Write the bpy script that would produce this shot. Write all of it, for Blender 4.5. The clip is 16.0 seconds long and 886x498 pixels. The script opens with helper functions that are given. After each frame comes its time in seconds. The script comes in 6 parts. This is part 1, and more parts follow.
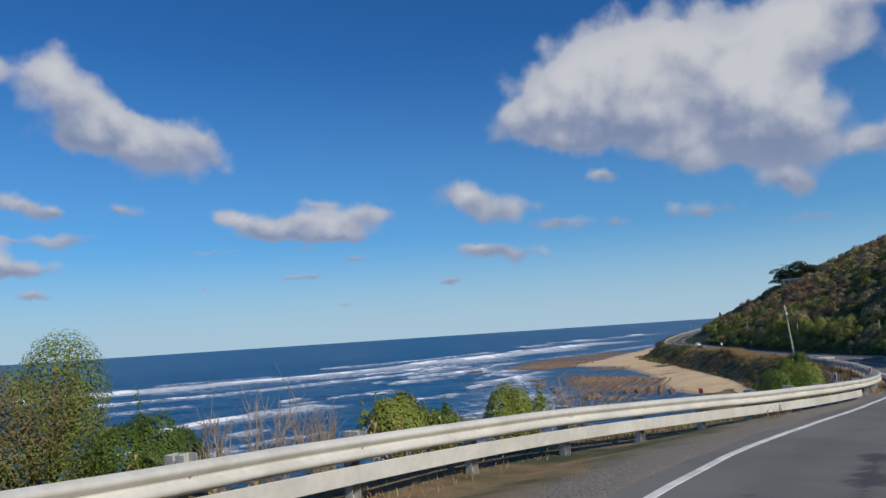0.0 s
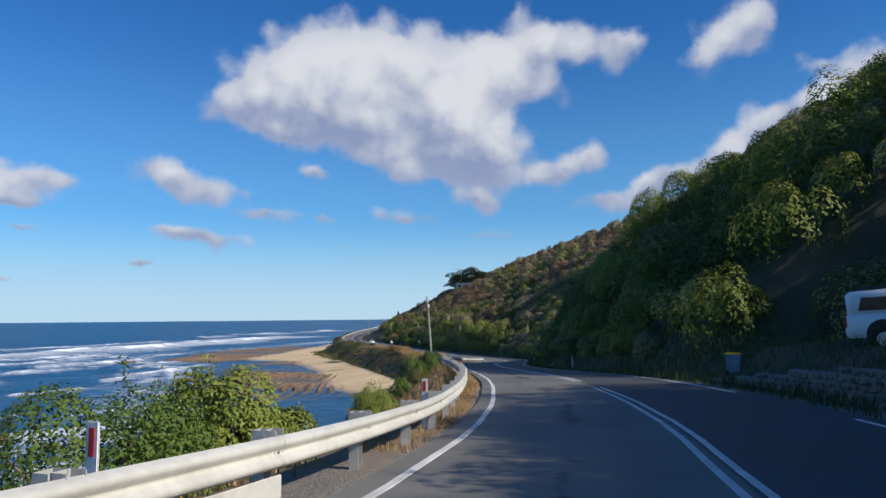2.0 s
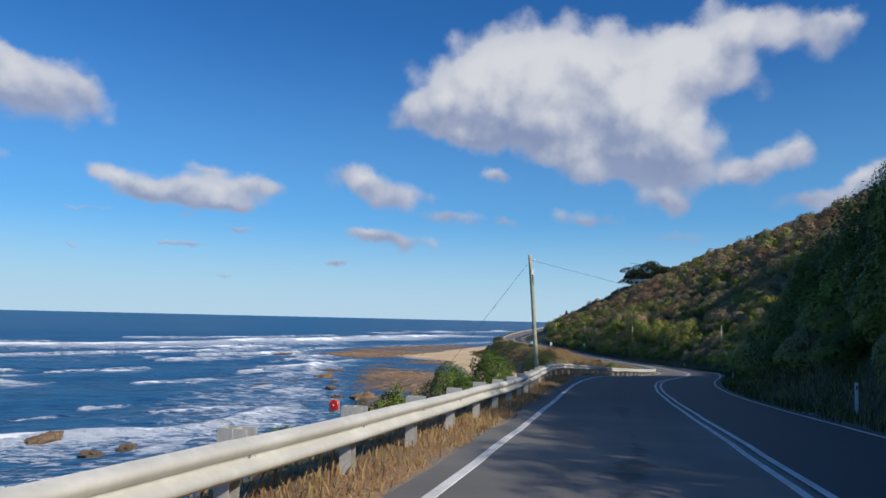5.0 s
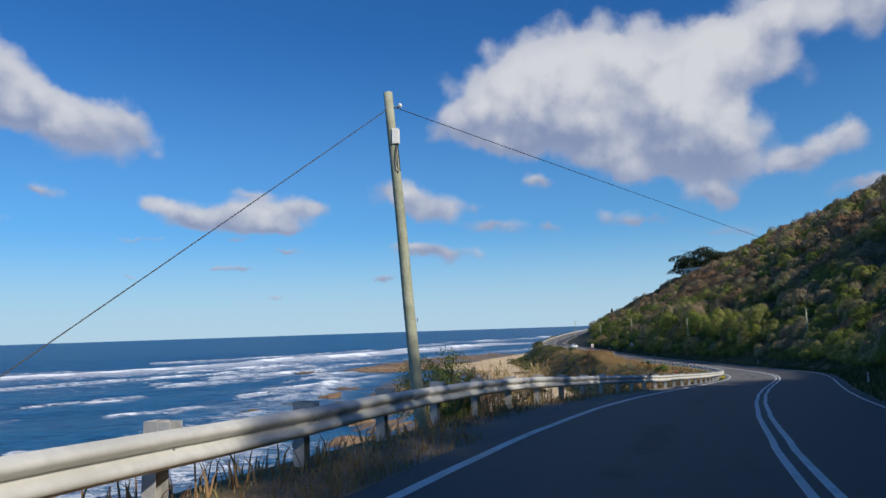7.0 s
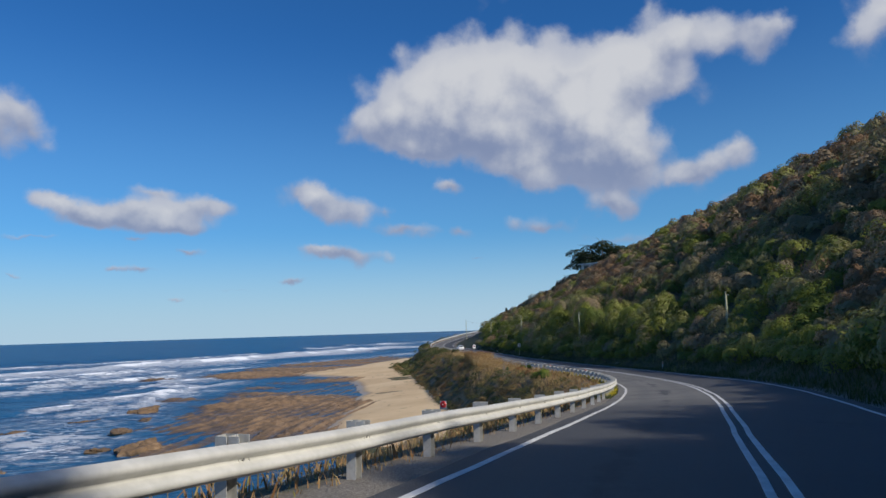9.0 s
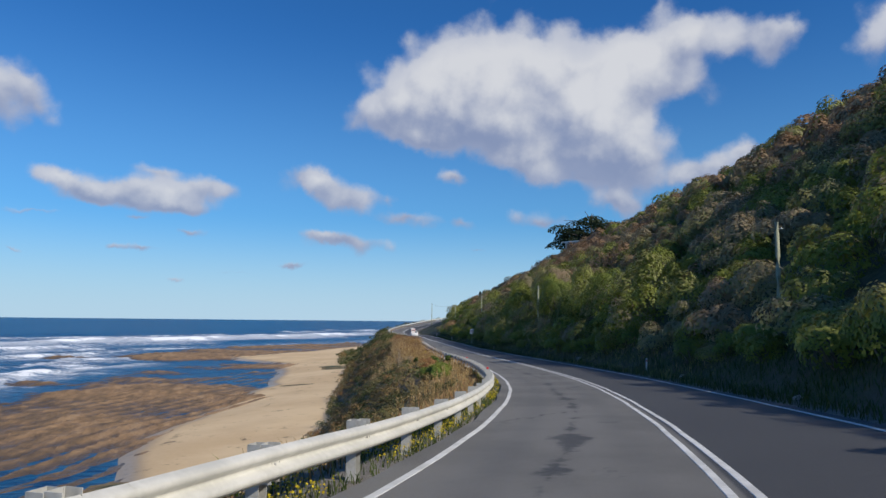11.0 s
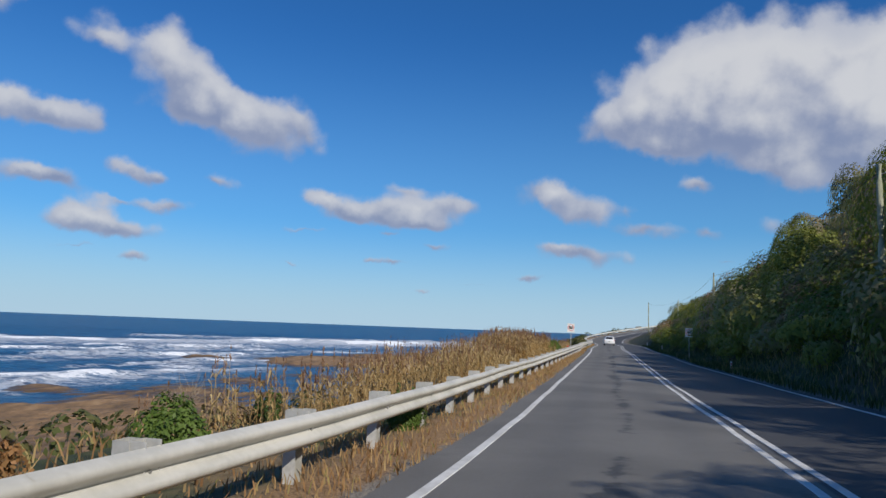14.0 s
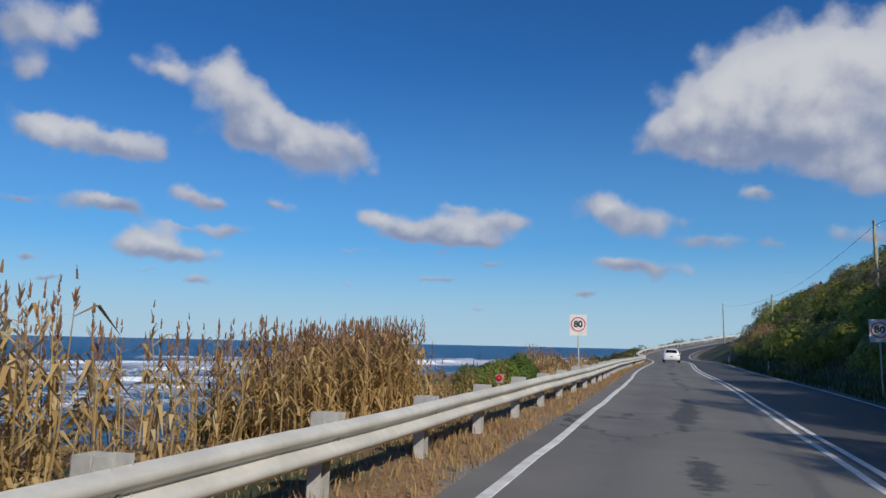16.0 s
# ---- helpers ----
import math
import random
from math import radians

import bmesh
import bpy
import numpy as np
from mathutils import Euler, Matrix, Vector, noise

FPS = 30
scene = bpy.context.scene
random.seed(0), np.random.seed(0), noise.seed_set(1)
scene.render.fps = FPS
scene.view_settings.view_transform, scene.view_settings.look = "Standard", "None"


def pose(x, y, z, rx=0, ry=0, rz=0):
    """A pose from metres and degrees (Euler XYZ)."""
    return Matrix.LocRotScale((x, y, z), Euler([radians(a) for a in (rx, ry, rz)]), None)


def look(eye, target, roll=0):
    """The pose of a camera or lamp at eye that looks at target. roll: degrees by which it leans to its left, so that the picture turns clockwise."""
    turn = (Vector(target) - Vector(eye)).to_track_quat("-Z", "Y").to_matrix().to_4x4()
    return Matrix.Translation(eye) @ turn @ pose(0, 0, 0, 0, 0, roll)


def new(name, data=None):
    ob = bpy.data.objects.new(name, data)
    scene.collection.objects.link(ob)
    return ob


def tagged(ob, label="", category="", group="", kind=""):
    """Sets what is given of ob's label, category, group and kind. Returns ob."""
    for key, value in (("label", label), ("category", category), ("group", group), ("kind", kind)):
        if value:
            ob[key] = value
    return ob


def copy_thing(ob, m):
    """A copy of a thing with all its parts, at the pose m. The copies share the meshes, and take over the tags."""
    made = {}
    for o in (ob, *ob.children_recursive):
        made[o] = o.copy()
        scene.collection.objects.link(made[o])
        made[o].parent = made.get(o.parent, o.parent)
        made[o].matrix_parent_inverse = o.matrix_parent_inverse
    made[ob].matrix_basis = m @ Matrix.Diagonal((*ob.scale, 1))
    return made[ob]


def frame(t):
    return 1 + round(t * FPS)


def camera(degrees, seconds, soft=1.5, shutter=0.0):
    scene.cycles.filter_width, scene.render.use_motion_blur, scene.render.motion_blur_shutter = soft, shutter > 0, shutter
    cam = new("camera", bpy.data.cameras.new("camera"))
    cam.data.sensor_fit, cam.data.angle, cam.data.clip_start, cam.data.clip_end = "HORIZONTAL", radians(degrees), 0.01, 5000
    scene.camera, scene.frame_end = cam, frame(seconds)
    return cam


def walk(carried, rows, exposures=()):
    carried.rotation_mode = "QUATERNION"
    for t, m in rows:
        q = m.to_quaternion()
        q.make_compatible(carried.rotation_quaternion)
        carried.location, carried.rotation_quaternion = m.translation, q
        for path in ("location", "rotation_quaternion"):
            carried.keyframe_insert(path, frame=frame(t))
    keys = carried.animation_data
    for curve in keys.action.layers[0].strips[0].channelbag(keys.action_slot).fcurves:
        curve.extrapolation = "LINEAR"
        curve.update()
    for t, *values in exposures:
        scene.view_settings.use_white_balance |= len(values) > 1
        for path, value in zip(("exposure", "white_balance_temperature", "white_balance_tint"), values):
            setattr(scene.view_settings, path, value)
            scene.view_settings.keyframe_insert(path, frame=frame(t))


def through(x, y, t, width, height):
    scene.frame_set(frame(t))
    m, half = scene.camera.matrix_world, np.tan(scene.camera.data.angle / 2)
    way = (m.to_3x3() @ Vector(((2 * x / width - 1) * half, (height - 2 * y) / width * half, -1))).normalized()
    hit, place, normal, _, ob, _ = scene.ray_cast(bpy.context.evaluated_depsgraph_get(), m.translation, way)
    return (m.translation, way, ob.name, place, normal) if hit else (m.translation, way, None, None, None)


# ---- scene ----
cam = camera(65.35, 16.0)
PATH = [  # seconds, x, y, z, yaw, pitch, roll
    (0, 1.761, -0.81, 0.7, -0.3, 6.94, 3.76),
    (0.5, 5.033, 4.808, 0.256, -10.59, 6.25, 2.95),
    (1, 8.401, 9.477, -0.122, -16.2, 5.71, 1.98),
    (1.5, 12.152, 13.834, -0.495, -24.08, 5.36, 1.16),
    (2, 15.505, 17.788, -0.828, -24.91, 5.56, 0.44),
    (2.5, 18.619, 21.735, -1.138, -22.09, 5.69, -0.37),
    (3, 21.512, 26.027, -1.433, -18.81, 5.86, -1.37),
    (3.5, 24.264, 30.65, -1.701, -17.36, 5.76, -1.79),
    (4, 27.346, 35.658, -1.958, -14.65, 5.72, -2.29),
    (4.5, 30.254, 41.163, -2.233, -12.9, 5.72, -2.42),
    (5, 33.393, 46.974, -2.547, -10.1, 5.64, -1.35),
    (5.5, 36.383, 52.991, -2.901, -8, 5.86, -0.55),
    (6, 39.307, 59.157, -3.273, -6.73, 6.09, 0.25),
    (6.5, 42.263, 65.492, -3.647, -6.11, 6.31, 1.05),
    (7, 45.333, 72.023, -4.004, -5.97, 6.54, 1.86),
    (7.5, 48.639, 78.699, -4.358, -7.4, 6.76, 2.66),
    (8, 52.208, 85.564, -4.752, -9.12, 6.95, 3.02),
    (8.5, 56.008, 92.462, -5.222, -11.42, 6.8, 2.72),
    (9, 60.177, 99.416, -5.743, -13.45, 6.63, 1.72),
    (9.5, 64.757, 106.769, -6.268, -15.42, 6.43, 1.14),
    (10, 69.8, 114.522, -6.802, -16.67, 6.24, 0.56),
    (10.5, 75.001, 122.668, -7.328, -15.68, 6.04, -0.02),
    (11, 79.888, 131.146, -7.863, -13.63, 5.85, -0.6),
    (11.5, 84.36, 139.671, -8.399, -11.35, 5.65, -1.18),
    (12, 88.164, 148.36, -8.878, -8.05, 5.89, -0.82),
    (12.5, 91.347, 157.352, -9.292, -4.11, 5.93, -1.3),
    (13, 94.032, 166.566, -9.64, -1.72, 6, -1.35),
    (13.5, 96.535, 175.963, -9.94, 2.98, 6.45, -2.28),
    (14, 98.331, 185.572, -10.202, 5.76, 6.44, -2.14),
    (14.5, 99.748, 195.28, -10.401, 7.92, 6.62, -2.21),
    (15, 100.946, 204.874, -10.537, 9.33, 7, -2.03),
    (15.5, 102.174, 214.353, -10.625, 10.08, 7.59, -1.48),
    (16, 103.411, 223.756, -10.669, 10.36, 7.77, -1.25),
]
EXPOSURES = [(0, -0.29), (0.5, -0.26), (1, -0.32), (1.6, -0.01), (2.5, 0.07), (3.5, 0.04), (4.2, -0.07), (5, -0.05), (7.5, -0.11), (9, -0.18), (11.5, -0.02), (12.5, 0.01), (13.3, -0.09), (14.5, -0.21), (16, -0.25)]
walk(cam, [(t, pose(x, y, z, 90 + pitch, roll, yaw)) for t, x, y, z, yaw, pitch, roll in PATH], EXPOSURES)

# ---- world, sun ----
SUN_EL, SUN_AZ = 33.5, 140.5  # degrees; azimuth clockwise from +y
sun = new("sun", bpy.data.lights.new("sun", "SUN"))
sun.data.energy, sun.data.angle, sun.data.color = 5.0, radians(0.53), (1.0, 0.93, 0.81)
sun.matrix_world = look((0, 0, 60), (-math.sin(radians(SUN_AZ)) * math.cos(radians(SUN_EL)), -math.cos(radians(SUN_AZ)) * math.cos(radians(SUN_EL)), 60 - math.sin(radians(SUN_EL))))
world = bpy.data.worlds.new("sky")
scene.world = world
world.use_nodes = True


class Net:
    """A small helper to chain shader nodes."""

    def __init__(self, tree):
        self.t = tree
        tree.nodes.clear()

    def n(self, kind, **props):
        node = self.t.nodes.new(kind)
        for k, v in props.items():
            setattr(node, k, v)
        return node

    def put(self, socket, value):
        if hasattr(value, "is_output"):
            self.t.links.new(value, socket)
        else:
            socket.default_value = value

    def math(self, op, a, b=0.0, c=0.0, clamp=False):
        m = self.n("ShaderNodeMath", operation=op, use_clamp=clamp)
        for s, v in zip(m.inputs, (a, b, c)):
            self.put(s, v)
        return m.outputs[0]

    def vec(self, op, a, b=(0, 0, 0), scale=1.0):
        m = self.n("ShaderNodeVectorMath", operation=op)
        self.put(m.inputs[0], a)
        self.put(m.inputs[1], b)
        if op == "SCALE":
            self.put(m.inputs[3], scale)
        return m.outputs[1] if op in ("DOT_PRODUCT", "LENGTH") else m.outputs[0]

    def noise(self, vector, scale, detail=4.0, rough=0.55, distort=0.0, color=False):
        m = self.n("ShaderNodeTexNoise")
        self.put(m.inputs["Vector"], vector)
        for k, v in (("Scale", scale), ("Detail", detail), ("Roughness", rough), ("Distortion", distort)):
            self.put(m.inputs[k], v)
        return m.outputs["Color" if color else 0]

    def ramp(self, fac, stops):
        m = self.n("ShaderNodeValToRGB")
        self.put(m.inputs[0], fac)
        e = m.color_ramp.elements
        while len(e) < len(stops):
            e.new(0.5)
        for el, (p, c) in zip(e, stops):
            el.position = p
            el.color = (c, c, c, 1) if isinstance(c, (int, float)) else (*c, 1)
        return m.outputs[0]

    def step(self, x, lo, hi):
        m = self.n("ShaderNodeMapRange", interpolation_type="SMOOTHSTEP", clamp=True)
        for s, v in zip(m.inputs, (x, lo, hi, 0.0, 1.0)):
            self.put(s, v)
        return m.outputs[0]

    def mix(self, fac, a, b, kind="MIX"):
        m = self.n("ShaderNodeMix", data_type="RGBA", blend_type=kind)
        self.put(m.inputs[0], fac)
        self.put(m.inputs[6], (*a, 1) if isinstance(a, tuple) and len(a) == 3 else a)
        self.put(m.inputs[7], (*b, 1) if isinstance(b, tuple) and len(b) == 3 else b)
        return m.outputs[2]

    def bump(self, height, strength=0.5, dist=0.02):
        m = self.n("ShaderNodeBump")
        self.put(m.inputs["Strength"], strength)
        self.put(m.inputs["Distance"], dist)
        self.put(m.inputs["Height"], height)
        return m.outputs[0]


# clouds, puff by puff: azimuth and elevation of the middle, half width, half height, tilt (degrees), density, how much of it is sunlit
MAIN_CLOUD = [
    (18.7, 19.7, 6.57, 4.21, -6, 1, 0.95), (13.8, 18.5, 5.39, 3.26, 7, 0.9, 0.8), (9.9, 17.5, 3.64, 1.64, 11, 0.6, 0.55),
    (24.1, 17.3, 4.94, 4.27, -8, 1, 0.85), (27.7, 14.6, 4.01, 3.09, -18, 0.9, 0.6), (15.1, 15.8, 6.14, 1.19, -5, 0.6, 0.12),
    (20.8, 13.4, 2.46, 1.17, -6, 0.75, 0.8), (12.4, 14.7, 2.53, 0.92, -14, 0.5, 0.65), (29.0, 12.5, 2.72, 1.54, -8, 0.6, 0.5),
    (25.2, 11.5, 3.05, 0.62, -6, 0.3, 0.3)]
MAIN_CLOUD_ARM = [
    (29.1, 20.6, 2.01, 2.27, 21, 0.85, 0.9), (32.4, 21.1, 2.39, 2.87, 20, 0.85, 0.8), (33.3, 18.0, 1.94, 1.44, -11, 0.45, 0.55),
    (28.5, 18.4, 2.26, 2.10, -10, 0.7, 0.75), (37.3, 21.2, 2.15, 1.50, 8, 0.65, 0.75), (39.8, 19.9, 1.81, 1.31, 8, 0.6, 0.6),
    (40.8, 21.6, 2.03, 1.28, -16, 0.65, 0.8), (34.6, 22.6, 2.22, 1.73, -3, 0.6, 0.85)]
MIDDLE_PUFFS = [
    (35.1, 12.0, 2.41, 1.20, 7, 0.7, 0.6), (37.4, 13.2, 1.27, 0.85, 23, 0.55, 0.8), (33.8, 11.2, 1.58, 0.65, -8, 0.45, 0.4),
    (14.6, 11.6, 1.39, 0.60, -4, 0.6, 0.6), (28.1, 9.5, 2.04, 0.82, -1, 0.65, 0.6), (22.0, 8.3, 2.96, 0.68, -5, 0.42, 0.3),
    (27.6, 7.0, 3.21, 0.52, -6, 0.33, 0.3), (2.9, 11.4, 2.21, 1.11, -12, 0.6, 0.6), (5.2, 9.9, 2.33, 0.93, -12, 0.55, 0.4),
    (8.8, 10.1, 1.31, 0.65, -3, 0.33, 0.4), (10.3, 8.4, 2.15, 0.56, -3, 0.5, 0.35), (15.0, 7.8, 1.67, 0.56, -4, 0.35, 0.3),
    (6.0, 6.4, 2.71, 0.70, -3, 0.6, 0.4), (3.2, 6.8, 1.48, 0.37, -12, 0.42, 0.35)]
WEST_PUFFS = [
    (-15.9, 9.8, 1.80, 0.77, -14, 0.7, 0.75), (-13.8, 8.9, 1.69, 0.58, 0, 0.6, 0.5), (-11.2, 9.4, 1.66, 0.93, 0, 0.62, 0.65),
    (-8.1, 9.7, 2.92, 1.18, -0, 0.68, 0.65), (-5.0, 10.2, 1.77, 0.62, -1, 0.42, 0.5), (-9.3, 11.4, 2.33, 0.39, 1, 0.3, 0.5),
    (-7.6, 8.4, 2.59, 0.53, -1, 0.5, 0.35)]
LOW_WISPS = [
    (-6.8, 6.5, 1.31, 0.26, -1, 0.5, 0.4), (-12.1, 5.3, 0.91, 0.34, -1, 0.6, 0.5), (-10.0, 5.2, 1.01, 0.26, -1, 0.45, 0.45),
    (1.2, 4.3, 1.93, 0.28, 1, 0.48, 0.3), (-2.7, 3.6, 1.53, 0.18, -2, 0.4, 0.3), (16.3, 5.6, 1.11, 0.28, -4, 0.48, 0.25),
    (-10.4, 7.5, 1.09, 0.21, -1, 0.35, 0.4), (-17.4, 7.4, 1.45, 0.20, 0, 0.35, 0.4), (-18.5, 4.9, 0.75, 0.16, -1, 0.38, 0.35),
    (-7.5, 2.9, 1.03, 0.17, -2, 0.36, 0.3)]
WEST_CLOUD = [
    (-33.5, 20.2, 2.14, 1.29, -12, 0.7, 0.75), (-29.0, 20.6, 1.88, 1.67, 37, 0.75, 0.9), (-27.5, 18.2, 2.78, 1.89, -19, 0.85, 0.8),
    (-24.4, 16.6, 3.14, 2.03, -26, 0.85, 0.7), (-21.4, 15.2, 2.77, 1.98, -16, 0.85, 0.65), (-18.5, 16.6, 1.71, 1.63, 3, 0.5, 0.7),
    (-27.5, 15.6, 2.35, 1.21, -15, 0.6, 0.3), (-17.6, 14.9, 1.19, 1.01, -27, 0.35, 0.6)]
FAR_WEST_CLOUDS = [
    (-42.2, 15.0, 1.92, 0.95, -1, 0.75, 0.75), (-39.2, 14.6, 2.29, 1.23, -4, 0.8, 0.65), (-36.5, 14.1, 1.54, 1.00, 8, 0.7, 0.55),
    (-34.1, 14.3, 1.12, 0.90, 28, 0.5, 0.6), (-43.2, 21.6, 2.49, 1.58, -9, 0.7, 0.5), (-40.0, 23.0, 1.74, 1.39, 47, 0.65, 0.6),
    (-43.2, 18.6, 1.52, 1.28, 13, 0.55, 0.4)]
FAR_WEST_PUFFS = [
    (-37.7, 10.0, 2.06, 0.71, -3, 0.75, 0.65), (-35.6, 9.5, 1.42, 0.49, -11, 0.55, 0.4), (-42.5, 9.6, 1.12, 0.37, 7, 0.5, 0.5),
    (-30.4, 10.9, 1.76, 0.64, -11, 0.7, 0.65), (-28.5, 10.4, 1.03, 0.43, -6, 0.5, 0.5), (-24.4, 10.9, 1.51, 0.45, -12, 0.48, 0.5),
    (-34.3, 7.3, 2.08, 0.99, -1, 0.8, 0.8), (-31.9, 6.7, 2.23, 0.59, -1, 0.65, 0.45), (-28.0, 8.5, 1.47, 0.48, -4, 0.58, 0.5),
    (-31.3, 8.6, 1.17, 0.25, 4, 0.4, 0.45), (-41.8, 5.6, 0.78, 0.30, -1, 0.55, 0.45), (-40.7, 4.0, 1.37, 0.23, 4, 0.5, 0.4),
    (-34.2, 5.0, 1.32, 0.21, 4, 0.42, 0.4), (-30.3, 4.5, 1.26, 0.30, 3, 0.48, 0.4)]
EAST_CLOUDS = [
    (48.1, 20.9, 1.95, 2.14, 39, 0.7, 0.65), (50.0, 21.8, 1.67, 1.74, 21, 0.65, 0.6), (46.4, 19.1, 1.24, 1.12, -9, 0.42, 0.5),
    (54.5, 17.7, 1.39, 0.73, -12, 0.5, 0.65), (57.6, 17.5, 1.51, 1.46, 11, 0.65, 0.75), (55.4, 15.6, 1.90, 1.09, 12, 0.65, 0.6),
    (51.3, 14.7, 2.76, 1.32, 16, 0.7, 0.65), (48.8, 12.9, 2.15, 1.05, 26, 0.65, 0.6), (45.5, 11.2, 2.62, 1.09, 21, 0.6, 0.5),
    (41.8, 10.3, 2.05, 0.96, 32, 0.6, 0.6), (38.0, 9.3, 2.66, 0.89, 2, 0.48, 0.3)]
PUFFS = MAIN_CLOUD + MAIN_CLOUD_ARM + MIDDLE_PUFFS + WEST_PUFFS + LOW_WISPS + WEST_CLOUD + FAR_WEST_CLOUDS + FAR_WEST_PUFFS + EAST_CLOUDS
w = Net(world.node_tree)
sky = w.n("ShaderNodeTexSky", sky_type="NISHITA", sun_disc=False, sun_elevation=radians(SUN_EL), sun_rotation=radians(SUN_AZ), altitude=20, air_density=1.0, dust_density=0.15, ozone_density=4.0)
ray = w.vec("NORMALIZE", w.n("ShaderNodeTexCoord").outputs["Generated"])
lift, ruffle = w.noise(ray, 11.0, 4.0, 0.5, color=True), w.noise(ray, 38.0, 5.0, 0.6, color=True)
bent = w.vec("ADD", ray, w.vec("SCALE", w.vec("SUBTRACT", lift, (0.5, 0.5, 0.5)), scale=0.03))
bent = w.vec("ADD", bent, w.vec("SCALE", w.vec("SUBTRACT", ruffle, (0.5, 0.5, 0.5)), scale=0.018))
heap = (0.0, 0.0, 0.0)  # x: density, y: density times sunlit share
for az, el, hw, hh, tilt, dens, sunlit in PUFFS:
    reach, dens = (2.5, dens * 1.12) if hh < 1.2 else (2.1, dens)
    a, e = radians(az), radians(el)
    mid = Vector((math.sin(a) * math.cos(e), math.cos(a) * math.cos(e), math.sin(e)))
    side = Vector((math.cos(a), -math.sin(a), 0))
    turn = Matrix((side, side.cross(mid), side.cross(side.cross(mid)))).transposed() @ Matrix.Rotation(radians(tilt), 3, "Z")
    place = w.n("ShaderNodeMapping", vector_type="TEXTURE")
    after = w.n("ShaderNodeVectorMath", operation="MULTIPLY_ADD")  # one puff after the other, to keep the shader small
    for socket, value in zip(after.inputs, (heap, (1e-9, 1e-9, 0.0), bent)):
        w.put(socket, value)
    w.put(place.inputs["Vector"], after.outputs[0])
    place.inputs["Location"].default_value, place.inputs["Rotation"].default_value = mid, turn.to_euler()
    place.inputs["Scale"].default_value = (reach * radians(hw), reach * radians(hh), 0.5)
    ball = w.n("ShaderNodeTexGradient", gradient_type="QUADRATIC_SPHERE")
    w.put(ball.inputs[0], place.outputs[0])
    axes = w.n("ShaderNodeSeparateXYZ")
    w.put(axes.inputs[0], place.outputs[0])
    pair = w.n("ShaderNodeCombineXYZ")
    pair.inputs[0].default_value = dens
    w.put(pair.inputs[1], w.math("MULTIPLY_ADD", axes.outputs[1], 1.3 * dens, sunlit * dens))
    add = w.n("ShaderNodeVectorMath", operation="MULTIPLY_ADD")
    for socket, value in zip(add.inputs, (pair.outputs[0], ball.outputs["Color"], heap)):
        w.put(socket, value)
    heap = add.outputs[0]
both = w.n("ShaderNodeSeparateXYZ")
w.put(both.inputs[0], heap)
total, shade = both.outputs[0], both.outputs[1]
fine, wisp = w.noise(ray, 16.0, 7.0, 0.58), w.noise(ray, 55.0, 4.0, 0.55)
cells = w.n("ShaderNodeTexVoronoi", feature="SMOOTH_F1")
w.put(cells.inputs["Vector"], bent)
cells.inputs["Scale"].default_value, cells.inputs["Smoothness"].default_value = 24.0, 0.35
billow = w.math("SUBTRACT", 0.42, cells.outputs["Distance"])
solid = w.math("ADD", total, w.math("ADD", w.math("MULTIPLY", w.math("SUBTRACT", fine, 0.5), 0.5), w.math("MULTIPLY", w.math("SUBTRACT", wisp, 0.5), 0.14)))
solid = w.math("MULTIPLY_ADD", billow, 0.40, solid)
alpha = w.math("MULTIPLY", w.step(solid, 0.12, 0.50), w.step(total, 0.01, 0.16))
height = w.math("DIVIDE", shade, w.math("MAXIMUM", total, 0.03))
puff, curl = w.noise(ray, 13.0, 4.0, 0.5), w.noise(ray, 36.0, 4.0, 0.55)
form = w.math("ADD", w.math("MULTIPLY", w.math("SUBTRACT", puff, 0.5), 1.1), w.math("MULTIPLY", w.math("SUBTRACT", curl, 0.5), 0.6))
lit = w.step(w.math("ADD", height, w.math("MULTIPLY_ADD", billow, 0.7, form)), 0.02, 1.1)
tone = w.mix(lit, (2.6, 3.15, 4.8), (7.2, 7.3, 7.6))
tone = w.mix(w.step(total, 0.85, 0.3), tone, w.mix(0.5, tone, (3.9, 4.4, 5.9)))
rise = w.vec("DOT_PRODUCT", ray, (0, 0, 1))
clear = w.mix(1.0, sky.outputs[0], (0.255, 0.73, 1.19), "MULTIPLY")
base = w.mix(w.math("MULTIPLY", w.step(rise, 0.42, 0.0), 0.42), clear, (2.7, 5.8, 8.1))
base = w.mix(w.math("MULTIPLY", w.step(rise, 0.15, -0.01), 0.9), base, (5.0, 6.8, 8.3))
colour = w.mix(w.math("MULTIPLY", alpha, 0.93), base, tone)
back = w.n("ShaderNodeBackground")
w.put(back.inputs[0], colour)
back.inputs[1].default_value = 0.10
w.t.links.new(back.outputs[0], w.n("ShaderNodeOutputWorld").inputs[0])

# ---- materials ----
def material(name):
    m = bpy.data.materials.new(name)
    m.use_nodes = True
    k = Net(m.node_tree)
    b = k.n("ShaderNodeBsdfPrincipled")
    out = k.n("ShaderNodeOutputMaterial")
    k.t.links.new(b.outputs[0], out.inputs[0])
    return m, k, b


def coords(k):
    return k.n("ShaderNodeTexCoord").outputs["Object"]


def finish(k, b, colour, rough, normal=None, metal=0.0):
    k.put(b.inputs["Base Color"], (*colour, 1) if isinstance(colour, tuple) else colour)
    k.put(b.inputs["Roughness"], rough)
    k.put(b.inputs["Metallic"], metal)
    if normal is not None:
        k.put(b.inputs["Normal"], normal)


